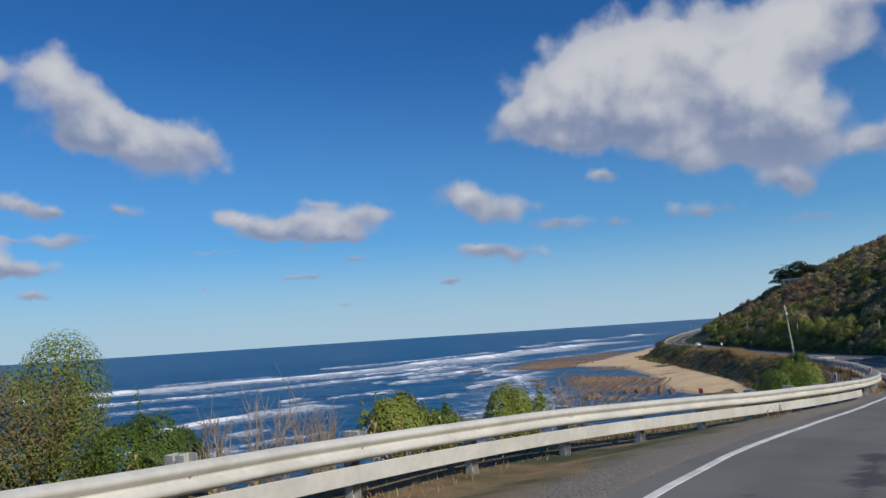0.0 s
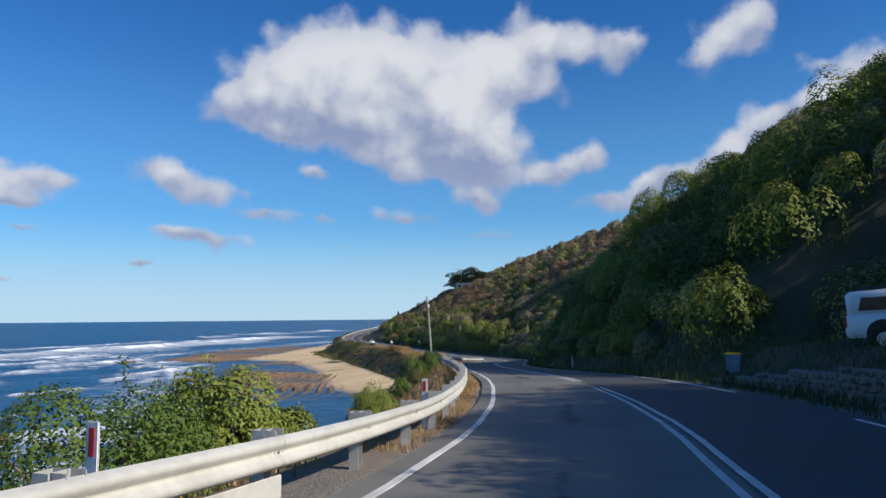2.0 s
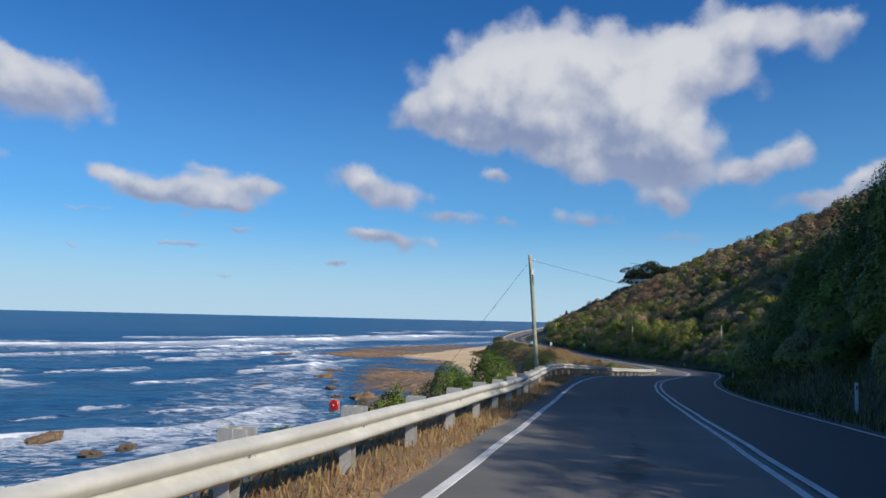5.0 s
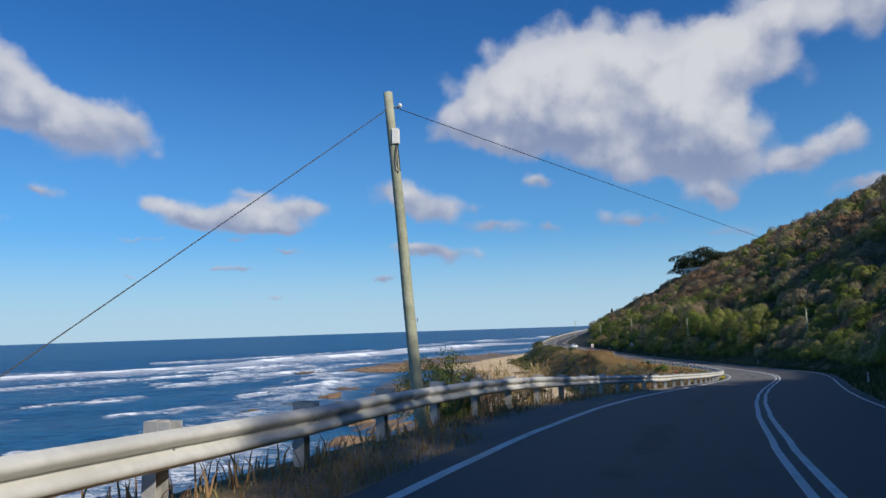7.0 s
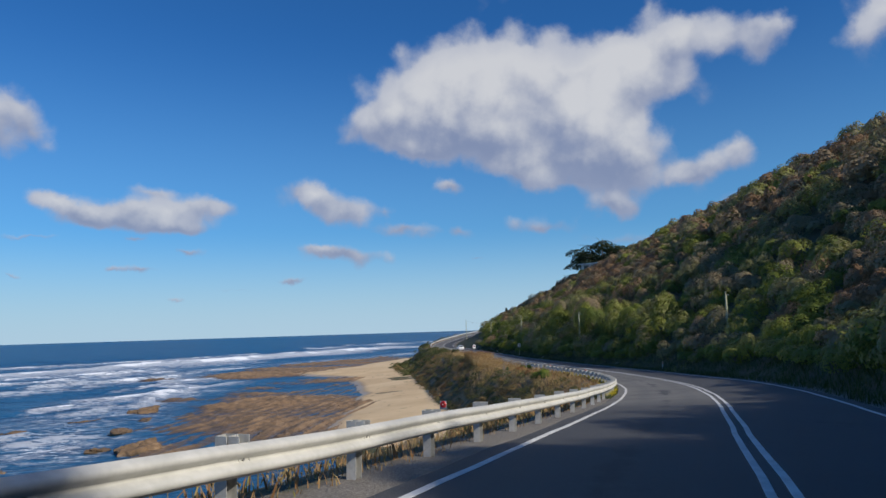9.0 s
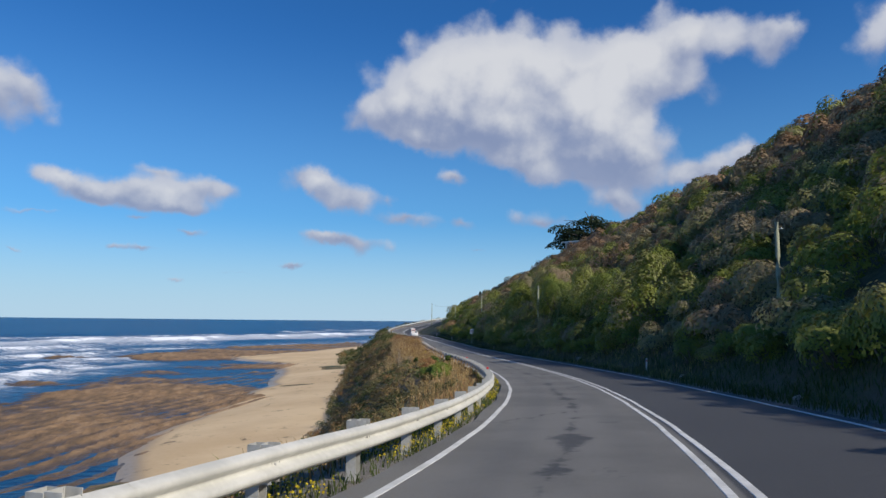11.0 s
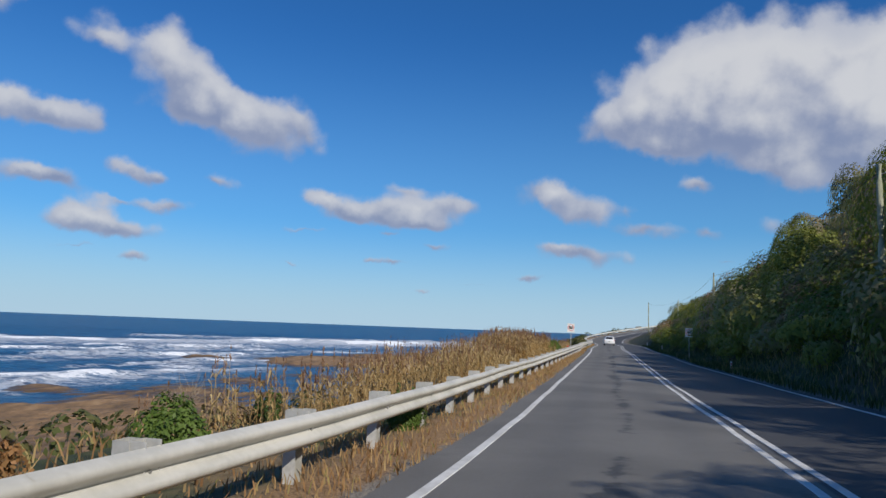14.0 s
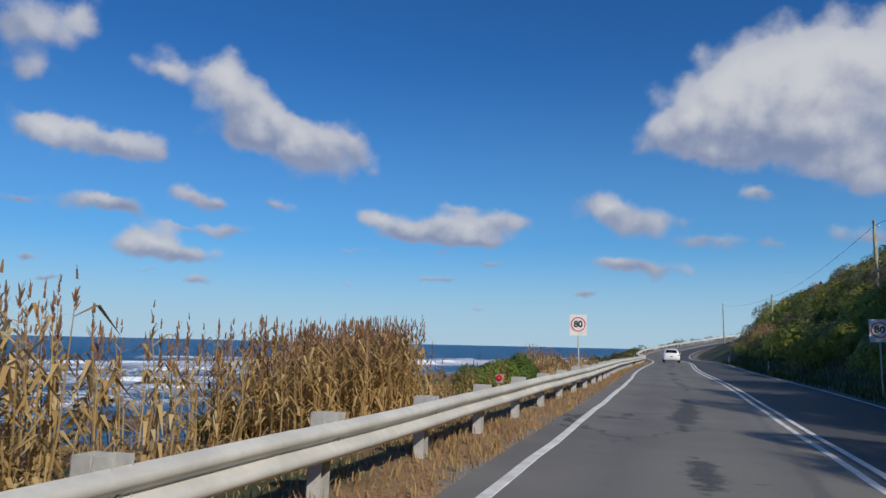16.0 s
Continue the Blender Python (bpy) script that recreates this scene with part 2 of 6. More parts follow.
def plain(name, a, c, scale=3.0, rough=0.6, metal=0.0, bump=0.2, dist=0.01, detail=5.0):
    """A surface that varies between two colours at two scales."""
    m, k, b = material(name)
    p = coords(k)
    big, small = k.noise(p, scale, detail), k.noise(p, scale * 9, 3.0)
    f = k.math("ADD", k.math("MULTIPLY", big, 0.7), k.math("MULTIPLY", small, 0.3))
    col = k.mix(k.step(f, 0.35, 0.65), a, c)
    finish(k, b, col, rough, k.bump(k.math("ADD", big, small), bump, dist), metal)
    return m


def foliage(name, stops, rough=0.55, through=0.25, scale=0.25):
    """Leaves: the colour varies from bush to bush and from leaf to leaf."""
    m, k, b = material(name)
    geo = k.n("ShaderNodeNewGeometry")
    obj = k.n("ShaderNodeObjectInfo")
    p = coords(k)
    patch = k.noise(p, scale, 3.0)
    tint = k.n("ShaderNodeAttribute", attribute_name="tint").outputs["Fac"]
    v = k.math("ADD", tint, k.math("ADD", k.math("MULTIPLY", k.math("SUBTRACT", patch, 0.5), 0.22), k.math("ADD", k.math("MULTIPLY", k.math("SUBTRACT", geo.outputs["Random Per Island"], 0.5), 0.13), k.math("MULTIPLY", k.math("SUBTRACT", obj.outputs["Random"], 0.5), 0.35))))
    col = k.ramp(v, stops)
    finish(k, b, col, rough)
    b.inputs["Specular IOR Level"].default_value = 0.25
    t = k.n("ShaderNodeBsdfTranslucent")
    k.put(t.inputs[0], col)
    mix = k.n("ShaderNodeMixShader")
    mix.inputs[0].default_value = through
    k.t.links.new(b.outputs[0], mix.inputs[1])
    k.t.links.new(t.outputs[0], mix.inputs[2])
    for node in k.t.nodes:
        if node.type == "OUTPUT_MATERIAL":
            k.t.links.new(mix.outputs[0], node.inputs[0])
    return m


def asphalt_material():
    m, k, b = material("asphalt")
    p = coords(k)
    uv = k.n("ShaderNodeUVMap").outputs[0]
    sep = k.n("ShaderNodeSeparateXYZ")
    k.put(sep.inputs[0], uv)
    across, along = sep.outputs[0], sep.outputs[1]
    stone = k.noise(p, 90.0, 2.0)
    grain = k.noise(p, 22.0, 4.0)
    wide = k.noise(p, 0.35, 4.0)
    # a worn tar trail along the middle of the lane, wide and narrow by turns, and small patches beside it
    run = k.n("ShaderNodeCombineXYZ")
    k.put(run.inputs[1], along)
    wander = k.math("MULTIPLY", k.math("SUBTRACT", k.noise(run.outputs[0], 0.09, 2.0), 0.5), 1.1)
    girth = k.math("MULTIPLY", k.math("SUBTRACT", k.noise(run.outputs[0], 0.16, 5.0, 0.7), 0.47), 2.6)
    ragged = k.math("ADD", k.math("MULTIPLY", k.math("SUBTRACT", k.noise(p, 1.6, 6.0, 0.7), 0.5), 0.9), k.math("MULTIPLY", k.math("SUBTRACT", k.noise(p, 9.0, 4.0), 0.5), 0.35))
    off = k.math("ABSOLUTE", k.math("SUBTRACT", across, k.math("ADD", 1.9, wander)))
    tar = k.step(k.math("SUBTRACT", k.math("ADD", girth, ragged), off), -0.05, 0.14)
    spots = k.math("MULTIPLY", k.step(k.noise(p, 0.9, 6.0, 0.75), 0.63, 0.68), k.step(k.math("ABSOLUTE", k.math("SUBTRACT", across, 2.0)), 1.5, 1.0))
    tar = k.math("MAXIMUM", tar, k.math("MULTIPLY", spots, 0.8))
    track = k.math("ADD", k.step(k.math("ABSOLUTE", k.math("SUBTRACT", across, 1.0)), 0.5, 0.0), k.step(k.math("ABSOLUTE", k.math("SUBTRACT", across, 2.8)), 0.5, 0.0))
    crack = k.n("ShaderNodeTexVoronoi", feature="DISTANCE_TO_EDGE")
    k.put(crack.inputs["Vector"], k.vec("ADD", p, k.vec("SCALE", k.noise(p, 1.3, 4.0, color=True), scale=1.4)))
    crack.inputs["Scale"].default_value = 0.22
    line = k.math("MULTIPLY", k.step(crack.outputs["Distance"], 0.012, 0.004), k.step(k.noise(p, 0.11, 2.0), 0.55, 0.65))
    lighter = k.mix(k.step(wide, 0.35, 0.65), (0.128, 0.120, 0.106), (0.170, 0.160, 0.142))
    darker = k.mix(wide, (0.042, 0.042, 0.044), (0.060, 0.060, 0.061))
    # darker colour across the right lane and along u 70 to 148
    dark_part = k.math("MAXIMUM", k.step(across, 3.72, 3.78), k.math("MULTIPLY", k.step(along, 70.0, 82.0), k.step(along, 148.0, 138.0)))
    col = k.mix(dark_part, lighter, darker)
    col = k.mix(k.math("MULTIPLY", track, 0.18), col, (0.06, 0.06, 0.062))
    col = k.mix(k.math("MULTIPLY", tar, 0.75), col, (0.026, 0.026, 0.028))
    col = k.mix(k.math("MULTIPLY", line, 0.85), col, (0.016, 0.016, 0.017))
    col = k.mix(k.step(stone, 0.62, 0.72), col, (0.2, 0.19, 0.18))
    finish(k, b, col, k.math("ADD", 0.62, k.math("MULTIPLY", grain, 0.2)), k.bump(k.math("ADD", stone, grain), 0.5, 0.006))
    return m


def ground_material():
    """Bank and verge: gravel by the road, dry grass and soil beyond."""
    m, k, b = material("verge_soil")
    p = coords(k)
    uv = k.n("ShaderNodeUVMap").outputs[0]
    sep = k.n("ShaderNodeSeparateXYZ")
    k.put(sep.inputs[0], uv)
    lat = k.math("ADD", sep.outputs[0], k.math("MULTIPLY", k.math("SUBTRACT", k.noise(p, 0.8, 4.0), 0.5), 1.4))
    big, small, tiny = k.noise(p, 0.25, 4.0), k.noise(p, 2.5, 5.0), k.noise(p, 30.0, 3.0)
    gravel = k.ramp(tiny, [(0.3, (0.10, 0.09, 0.075)), (0.55, (0.21, 0.185, 0.155)), (0.75, (0.34, 0.31, 0.27))])
    dry = k.ramp(k.math("ADD", k.math("MULTIPLY", small, 0.6), k.math("MULTIPLY", tiny, 0.4)), [(0.3, (0.10, 0.07, 0.035)), (0.5, (0.22, 0.15, 0.07)), (0.7, (0.30, 0.22, 0.11))])
    green = k.ramp(small, [(0.3, (0.022, 0.03, 0.010)), (0.55, (0.05, 0.065, 0.02)), (0.75, (0.11, 0.105, 0.04))])
    soil = k.mix(k.step(big, 0.45, 0.6), dry, green)
    right = k.mix(k.step(big, 0.35, 0.7), green, (0.085, 0.068, 0.04))
    u_at = sep.outputs[1]
    grassy = k.math("MAXIMUM", k.math("MULTIPLY", k.step(u_at, 30.0, 40.0), k.step(u_at, 98.0, 90.0)), k.step(u_at, 184.0, 192.0))
    near = k.mix(grassy, gravel, k.mix(k.step(tiny, 0.35, 0.65), (0.20, 0.11, 0.05), (0.36, 0.23, 0.11)))
    near = k.mix(k.step(lat, -0.75, -0.5), near, gravel)
    col = k.mix(k.step(lat, -2.0, -1.2), soil, near)
    col = k.mix(k.step(lat, 7.9, 8.9), col, right)
    finish(k, b, col, 0.9, k.bump(k.math("ADD", small, tiny), 0.8, 0.04))
    return m


def rock_material():
    m, k, b = material("platform_rock")
    p = coords(k)
    geo = k.n("ShaderNodeNewGeometry")
    sep = k.n("ShaderNodeSeparateXYZ")
    k.put(sep.inputs[0], geo.outputs["Position"])
    big, small, tiny = k.noise(p, 0.06, 5.0), k.noise(p, 0.7, 6.0, 0.65), k.noise(p, 5.0, 4.0)
    strip = k.n("ShaderNodeMapping")
    k.put(strip.inputs[0], p)
    strip.inputs["Rotation"].default_value = (0, 0, radians(25))
    strip.inputs["Scale"].default_value = (1.0, 0.22, 1.0)
    bed = k.noise(strip.outputs[0], 0.55, 6.0, 0.65)
    col = k.ramp(k.math("ADD", k.math("MULTIPLY", bed, 0.55), k.math("ADD", k.math("MULTIPLY", big, 0.2), k.math("MULTIPLY", small, 0.25))), [(0.36, (0.075, 0.052, 0.034)), (0.44, (0.135, 0.088, 0.05)), (0.52, (0.205, 0.128, 0.070)), (0.59, (0.265, 0.175, 0.100)), (0.66, (0.16, 0.11, 0.064)), (0.73, (0.09, 0.068, 0.042))])
    wet = k.step(k.math("ADD", sep.outputs[2], k.math("MULTIPLY", k.math("SUBTRACT", small, 0.5), 0.3)), -19.62, -19.9)
    col = k.mix(k.math("MULTIPLY", wet, 0.6), col, (0.05, 0.042, 0.028))
    finish(k, b, col, k.math("SUBTRACT", 0.85, k.math("MULTIPLY", wet, 0.5)), k.bump(k.math("ADD", k.math("MULTIPLY", bed, 1.6), k.math("ADD", small, k.math("MULTIPLY", tiny, 0.5))), 0.9, 0.22))
    return m


def sand_material():
    m, k, b = material("beach_sand")
    p = coords(k)
    geo = k.n("ShaderNodeNewGeometry")
    sep = k.n("ShaderNodeSeparateXYZ")
    k.put(sep.inputs[0], geo.outputs["Position"])
    big, small = k.noise(p, 0.08, 5.0), k.noise(p, 1.5, 5.0)
    col = k.mix(k.step(big, 0.35, 0.65), (0.57, 0.40, 0.22), (0.68, 0.50, 0.29))
    col = k.mix(k.step(k.math("ADD", k.math("MULTIPLY", k.noise(p, 0.5, 6.0, 0.7), 0.8), k.math("MULTIPLY", small, 0.2)), 0.58, 0.66), col, (0.17, 0.115, 0.06))
    wet = k.step(sep.outputs[2], -19.5, -19.85)
    col = k.mix(k.math("MULTIPLY", wet, 0.6), col, (0.2, 0.145, 0.085))
    finish(k, b, col, k.math("SUBTRACT", 0.9, k.math("MULTIPLY", wet, 0.55)), k.bump(small, 0.5, 0.1))
    return m


def sea_material():
    m, k, b = material("sea_water")
    p = coords(k)
    foam_at = k.n("ShaderNodeAttribute", attribute_name="foam").outputs["Fac"]
    shoal = k.n("ShaderNodeAttribute", attribute_name="shoal").outputs["Fac"]
    flat = k.vec("MULTIPLY", p, (1.0, 0.45, 1.0))
    turned = k.n("ShaderNodeMapping")
    k.put(turned.inputs[0], p)
    turned.inputs["Rotation"].default_value = (0, 0, radians(-32))
    turned.inputs["Scale"].default_value = (0.35, 1.0, 1.0)
    long = turned.outputs[0]
    swell, chop, ripple = k.noise(long, 0.10, 4.0, 0.55), k.noise(long, 0.5, 5.0, 0.6), k.noise(p, 2.4, 4.0, 0.6)
    lace = k.math("ADD", k.math("MULTIPLY", k.noise(p, 0.45, 8.0, 0.78), 0.6), k.math("MULTIPLY", k.noise(long, 0.13, 6.0, 0.65), 0.4))
    web = k.n("ShaderNodeTexVoronoi", feature="DISTANCE_TO_EDGE")
    k.put(web.inputs["Vector"], k.vec("ADD", long, k.vec("SCALE", k.noise(p, 0.7, 4.0, color=True), scale=2.2)))
    web.inputs["Scale"].default_value = 0.5
    thin = k.step(web.outputs["Distance"], 0.11, 0.02)
    cut = k.math("SUBTRACT", k.math("ADD", lace, k.math("MULTIPLY", thin, 0.10)), k.math("SUBTRACT", 0.98, foam_at))
    white = k.step(cut, 0.03, 0.24)
    wash_at = k.n("ShaderNodeAttribute", attribute_name="wash").outputs["Fac"]
    film = k.math("MULTIPLY", k.step(k.math("SUBTRACT", k.math("ADD", k.noise(p, 0.28, 9.0, 0.75), k.math("MULTIPLY", thin, 0.16)), k.math("SUBTRACT", 0.95, wash_at)), 0.0, 0.26), 0.55)
    white = k.math("MAXIMUM", white, film)
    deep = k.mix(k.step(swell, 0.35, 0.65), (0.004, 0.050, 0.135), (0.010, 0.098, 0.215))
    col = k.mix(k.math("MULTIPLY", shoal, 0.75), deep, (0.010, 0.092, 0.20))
    # bright and shaded faces of the chop are mixed into the water colour
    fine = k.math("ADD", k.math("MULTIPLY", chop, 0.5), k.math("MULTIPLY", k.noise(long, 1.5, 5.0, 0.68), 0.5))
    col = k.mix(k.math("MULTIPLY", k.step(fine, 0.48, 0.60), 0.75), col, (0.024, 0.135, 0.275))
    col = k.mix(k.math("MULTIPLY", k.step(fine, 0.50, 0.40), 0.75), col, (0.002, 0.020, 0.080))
    col = k.mix(white, col, (0.86, 0.88, 0.90))
    rough = k.math("ADD", 0.34, k.math("MULTIPLY", white, 0.6))
    h = k.math("ADD", k.math("MULTIPLY", swell, 2.2), k.math("ADD", k.math("MULTIPLY", chop, 0.7), k.math("MULTIPLY", ripple, 0.22)))
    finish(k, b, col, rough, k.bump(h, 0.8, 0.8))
    b.inputs["IOR"].default_value = 1.33
    b.inputs["Specular IOR Level"].default_value = 0.10
    return m


ASPHALT, SOIL, ROCK, SAND, SEA = asphalt_material(), ground_material(), rock_material(), sand_material(), sea_material()
PAINT = plain("road_paint", (0.52, 0.51, 0.48), (0.72, 0.71, 0.68), 2.0, 0.7)
STEEL = plain("galvanised_steel", (0.47, 0.465, 0.43), (0.60, 0.59, 0.55), 1.2, 0.55, 0.1, 0.15, 0.004)
POST_STEEL = plain("weathered_steel", (0.40, 0.40, 0.38), (0.58, 0.57, 0.55), 2.0, 0.6, 0.2)
POLE_WOOD = plain("weathered_pole_wood", (0.24, 0.26, 0.18), (0.38, 0.39, 0.29), 2.5, 0.85, 0, 0.6, 0.02)
WHITE = plain("white_plastic", (0.70, 0.70, 0.68), (0.82, 0.82, 0.80), 4.0, 0.5)
RED = plain("red_reflector", (0.55, 0.012, 0.012), (0.72, 0.03, 0.025), 9.0, 0.3)
BLACK = plain("black_paint", (0.012, 0.012, 0.013), (0.025, 0.025, 0.026), 5.0, 0.5)
GREY = plain("grey_metal_back", (0.22, 0.22, 0.22), (0.33, 0.33, 0.32), 3.0, 0.5, 0.5)
WIRE = plain("dark_cable", (0.02, 0.02, 0.02), (0.04, 0.04, 0.04), 3.0, 0.6)
BARK = plain("grey_bark", (0.10, 0.08, 0.06), (0.20, 0.17, 0.13), 3.0, 0.9, 0, 0.8, 0.03)
TWIG = plain("dry_twig", (0.20, 0.15, 0.11), (0.34, 0.28, 0.21), 3.0, 0.9)
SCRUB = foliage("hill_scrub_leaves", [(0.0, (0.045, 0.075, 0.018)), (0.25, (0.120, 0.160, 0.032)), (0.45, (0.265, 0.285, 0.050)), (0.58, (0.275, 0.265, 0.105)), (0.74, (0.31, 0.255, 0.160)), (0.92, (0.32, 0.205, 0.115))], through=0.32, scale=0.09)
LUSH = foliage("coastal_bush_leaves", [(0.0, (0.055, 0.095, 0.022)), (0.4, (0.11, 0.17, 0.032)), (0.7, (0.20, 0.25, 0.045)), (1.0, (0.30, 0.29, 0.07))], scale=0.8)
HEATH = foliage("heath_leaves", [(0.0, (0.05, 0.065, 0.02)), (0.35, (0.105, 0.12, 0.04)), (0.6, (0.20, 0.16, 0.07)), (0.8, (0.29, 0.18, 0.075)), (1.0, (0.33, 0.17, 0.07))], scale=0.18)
CYPRESS = foliage("cypress_leaves", [(0.0, (0.008, 0.018, 0.008)), (0.6, (0.02, 0.035, 0.013)), (1.0, (0.035, 0.05, 0.018))], scale=0.5)
REED = foliage("dry_reed", [(0.0, (0.28, 0.17, 0.065)), (0.4, (0.46, 0.31, 0.13)), (0.75, (0.58, 0.42, 0.20)), (1.0, (0.64, 0.52, 0.29))], 0.7, 0.42, 0.4)
PLUME = foliage("reed_plume", [(0.0, (0.20, 0.11, 0.065)), (0.6, (0.32, 0.19, 0.11)), (1.0, (0.42, 0.28, 0.17))], 0.8, 0.3, 0.6)
STRAW = foliage("dry_verge_grass", [(0.0, (0.19, 0.095, 0.04)), (0.4, (0.33, 0.19, 0.085)), (0.75, (0.45, 0.31, 0.15)), (1.0, (0.27, 0.25, 0.08))], 0.8, 0.3, 0.35)
GRASS = foliage("green_verge_grass", [(0.0, (0.03, 0.05, 0.012)), (0.5, (0.07, 0.10, 0.025)), (1.0, (0.16, 0.15, 0.05))], 0.7, 0.3, 0.3)
YELLOW = foliage("yellow_flowers", [(0.0, (0.45, 0.32, 0.01)), (0.5, (0.62, 0.48, 0.02)), (1.0, (0.20, 0.24, 0.03))], 0.6, 0.3, 1.5)

# ---- plan of the road: stations along the left edge line ----
STEP = 8.96
HEADING = [  # degrees from +y, positive to the left, at each station from u = -11.2
    -19.7, -25.7, -31.4, -39.3, -38.9, -36.7, -30.9, -27.9, -25.0, -23.7, -23.5, -24.3, -27.1, -29.2, -30.8, -32.3, -33.4, -32.7, -29.9, -28.1,
    -24.3, -21.5, -17.8, -14.6, -12.4, -10.8, -7.8, -7.3, -7.7, -7.9, -7.8, -7.8, -7.4, -6.1, -7.0, -7.7, -8.5, -8.3, -6.8,
    -5.0, -3.5, -3.0, -4.0, -9.0, -20.0, -33.0, -44.0, -50.0, -52.0, -52.0, -52.0, -52.0, -52.0, -52.0]
LEVEL = [-0.08, -1.24, -2.5, -3.41, -4.41, -5.32, -6.64, -7.88, -9.01, -9.81, -10.38, -10.67, -10.71, -10.7, -10.83, -10.88, -10.95, -10.9, -9.6, -7.4, -5.6, -4.6, -4.2, -4.0]
CROSSFALL = [-1.5, -1.2, -2.5, 1.4, 5.0, 0.0, -5.4, -3.2, -2.6, -1.2, 3.0, 1.2, 0.6, 0.3, 0.2, 0.1, 0.1, 0.1, 0.1]
U0, CENTRE, RIGHT_EDGE, SEA_LEVEL = -11.2, 3.734, 7.22, -20.0


def smooth_knots(values, spacing, x):
    v = np.array(values, float)
    q = np.clip((np.asarray(x, float) - U0) / spacing, 0, len(v) - 1.0001)
    i = q.astype(int)
    f = q - i
    at = lambda j: v[np.clip(j, 0, len(v) - 1)]
    a, b, c, d = at(i - 1), at(i), at(i + 1), at(i + 2)
    return b + 0.5 * f * (c - a + f * (2 * a - 5 * b + 4 * c - d + f * (3 * (b - c) + d - a)))


US = np.arange(-70.0, 460.0, 0.56)
PSI = np.radians(smooth_knots(HEADING, STEP, US))
RX, RY = np.cumsum(-np.sin(PSI)) * 0.56, np.cumsum(np.cos(PSI)) * 0.56
RX, RY = RX - np.interp(0, US, RX), RY - np.interp(0, US, RY)
RZ = smooth_knots(LEVEL, 22.4, US) * 1.12 + np.where(US < U0, (U0 - US) * 0.05, 0)
RB = smooth_knots(CROSSFALL, 28.0, US) * 0.01
WIDE = np.convolve(np.pad(PSI, 90, mode="edge"), np.ones(181) / 181, "valid")


def on_road(u, lat, h=0.0):
    """World places at the distance u along the road, lat metres right of its left edge line, h above its surface."""
    u, lat = np.broadcast_arrays(np.asarray(u, float), np.asarray(lat, float))
    g = lambda a: np.interp(u, US, a)
    near = np.clip(lat, -16, 16)
    far = lat - near
    psi, wide = g(PSI), g(WIDE)
    x = g(RX) + np.cos(psi) * near + np.cos(wide) * far
    y = g(RY) + np.sin(psi) * near + np.sin(wide) * far
    z = g(RZ) - g(RB) * np.clip(lat, -2.5, 9.5) + h
    return np.stack([x, y, z], -1)


def road_turn(u):
    """The road's direction at u, in degrees as pose() takes them."""
    return float(np.degrees(np.interp(u, US, PSI)))


def ease(x, lo, hi):
    t = np.clip((x - lo) / (hi - lo), 0, 1)
    return t * t * (3 - 2 * t)


def wave_noise(x, y, scale, seed):
    """Smooth noise in about -1..1 as a sum of turned sine waves."""
    r = np.random.RandomState(seed)
    out = np.zeros(np.broadcast(x, y).shape)
    for k in range(9):
        a, f, p = r.uniform(0, 6.283), scale * r.uniform(0.6, 2.6), r.uniform(0, 6.283)
        out = out + np.sin((x * math.cos(a) + y * math.sin(a)) * f + p + 1.3 * np.sin((y * math.cos(a) - x * math.sin(a)) * f * 0.7 + p * 2)) / (1 + f / scale)
    return out / 2.2


def wall_height(u):
    """Height of the dry stone wall below the drive."""
    return np.clip(0.95 - 0.068 * (np.asarray(u, float) - 38.0), 0.06, 1.0)


def land(u, lat):
    """Places on the ground beside the road."""
    u, lat = np.broadcast_arrays(np.asarray(u, float), np.asarray(lat, float))
    p = on_road(u, lat)
    x, y, base = p[..., 0], p[..., 1], p[..., 2] - 0.06
    # seaward bank
    toe = 21 - 7 * ease(u, 130, 190) - 3.0 * ease(u, 330, 360)
    shelf = 2.3 + 4.2 * (1 - ease(u, 14, 34)) + 3.0 * ease(u, 185, 215) - 2.0 * ease(u, 320, 345)
    foot = -18.2 - 2.6 * (1 - ease(u, 120, 175))
    d = -lat
    fall = ease(d, shelf, toe)
    fall = 0.55 * np.clip((d - shelf) / (toe - shelf), 0, 1) + 0.45 * fall
    left = base + (foot - base) * fall - np.clip(d - toe, 0, None) * 0.12 - 0.22 * ease(d, 1.6, 3.2)
    # hillside
    s = np.interp(u, [-60, 12, 22, 46, 66, 102, 120, 148, 168, 205, 255, 295, 320, 360, 410, 450], [0.5, 0.60, 0.76, 0.82, 0.98, 1.12, 0.72, 0.50, 0.58, 0.78, 0.69, 0.655, 0.61, 0.54, 0.40, 0.34])
    top = np.interp(u, [-60, 40, 60, 105, 150, 200, 260, 330, 395, 440], [60, 42, 31, 32, 62, 68, 66, 66, 40, 22])
    e = np.clip(lat - 9.0, 0, None)
    up = top * np.tanh(s * e / top) + 0.25 * ease(lat, 8.4, 9.6)
    pad = ease(u, 37, 41) * (1 - ease(u, 54, 58))
    low_wall = wall_height(u)
    level = low_wall * ease(lat, 8.85, 9.25) + (1.45 - low_wall) * ease(lat, 9.3, 11.2) * (1 - 0.8 * ease(u, 51, 56)) + 0.75 * np.clip(lat - 18.0, 0, None)
    up = up + (np.minimum(level, up + 2) - up) * pad
    rise = base + up
    z = np.where(lat < 0, left, np.where(lat > 7.6, rise, base))
    rough = ease(d, 2.5, 6) + ease(lat, 9.5, 14)
    z = z + rough * (0.35 * wave_noise(x, y, 0.35, 3) + 0.9 * wave_noise(x, y, 0.09, 4) * ease(lat, 12, 25))
    return np.stack([x, y, z], -1)


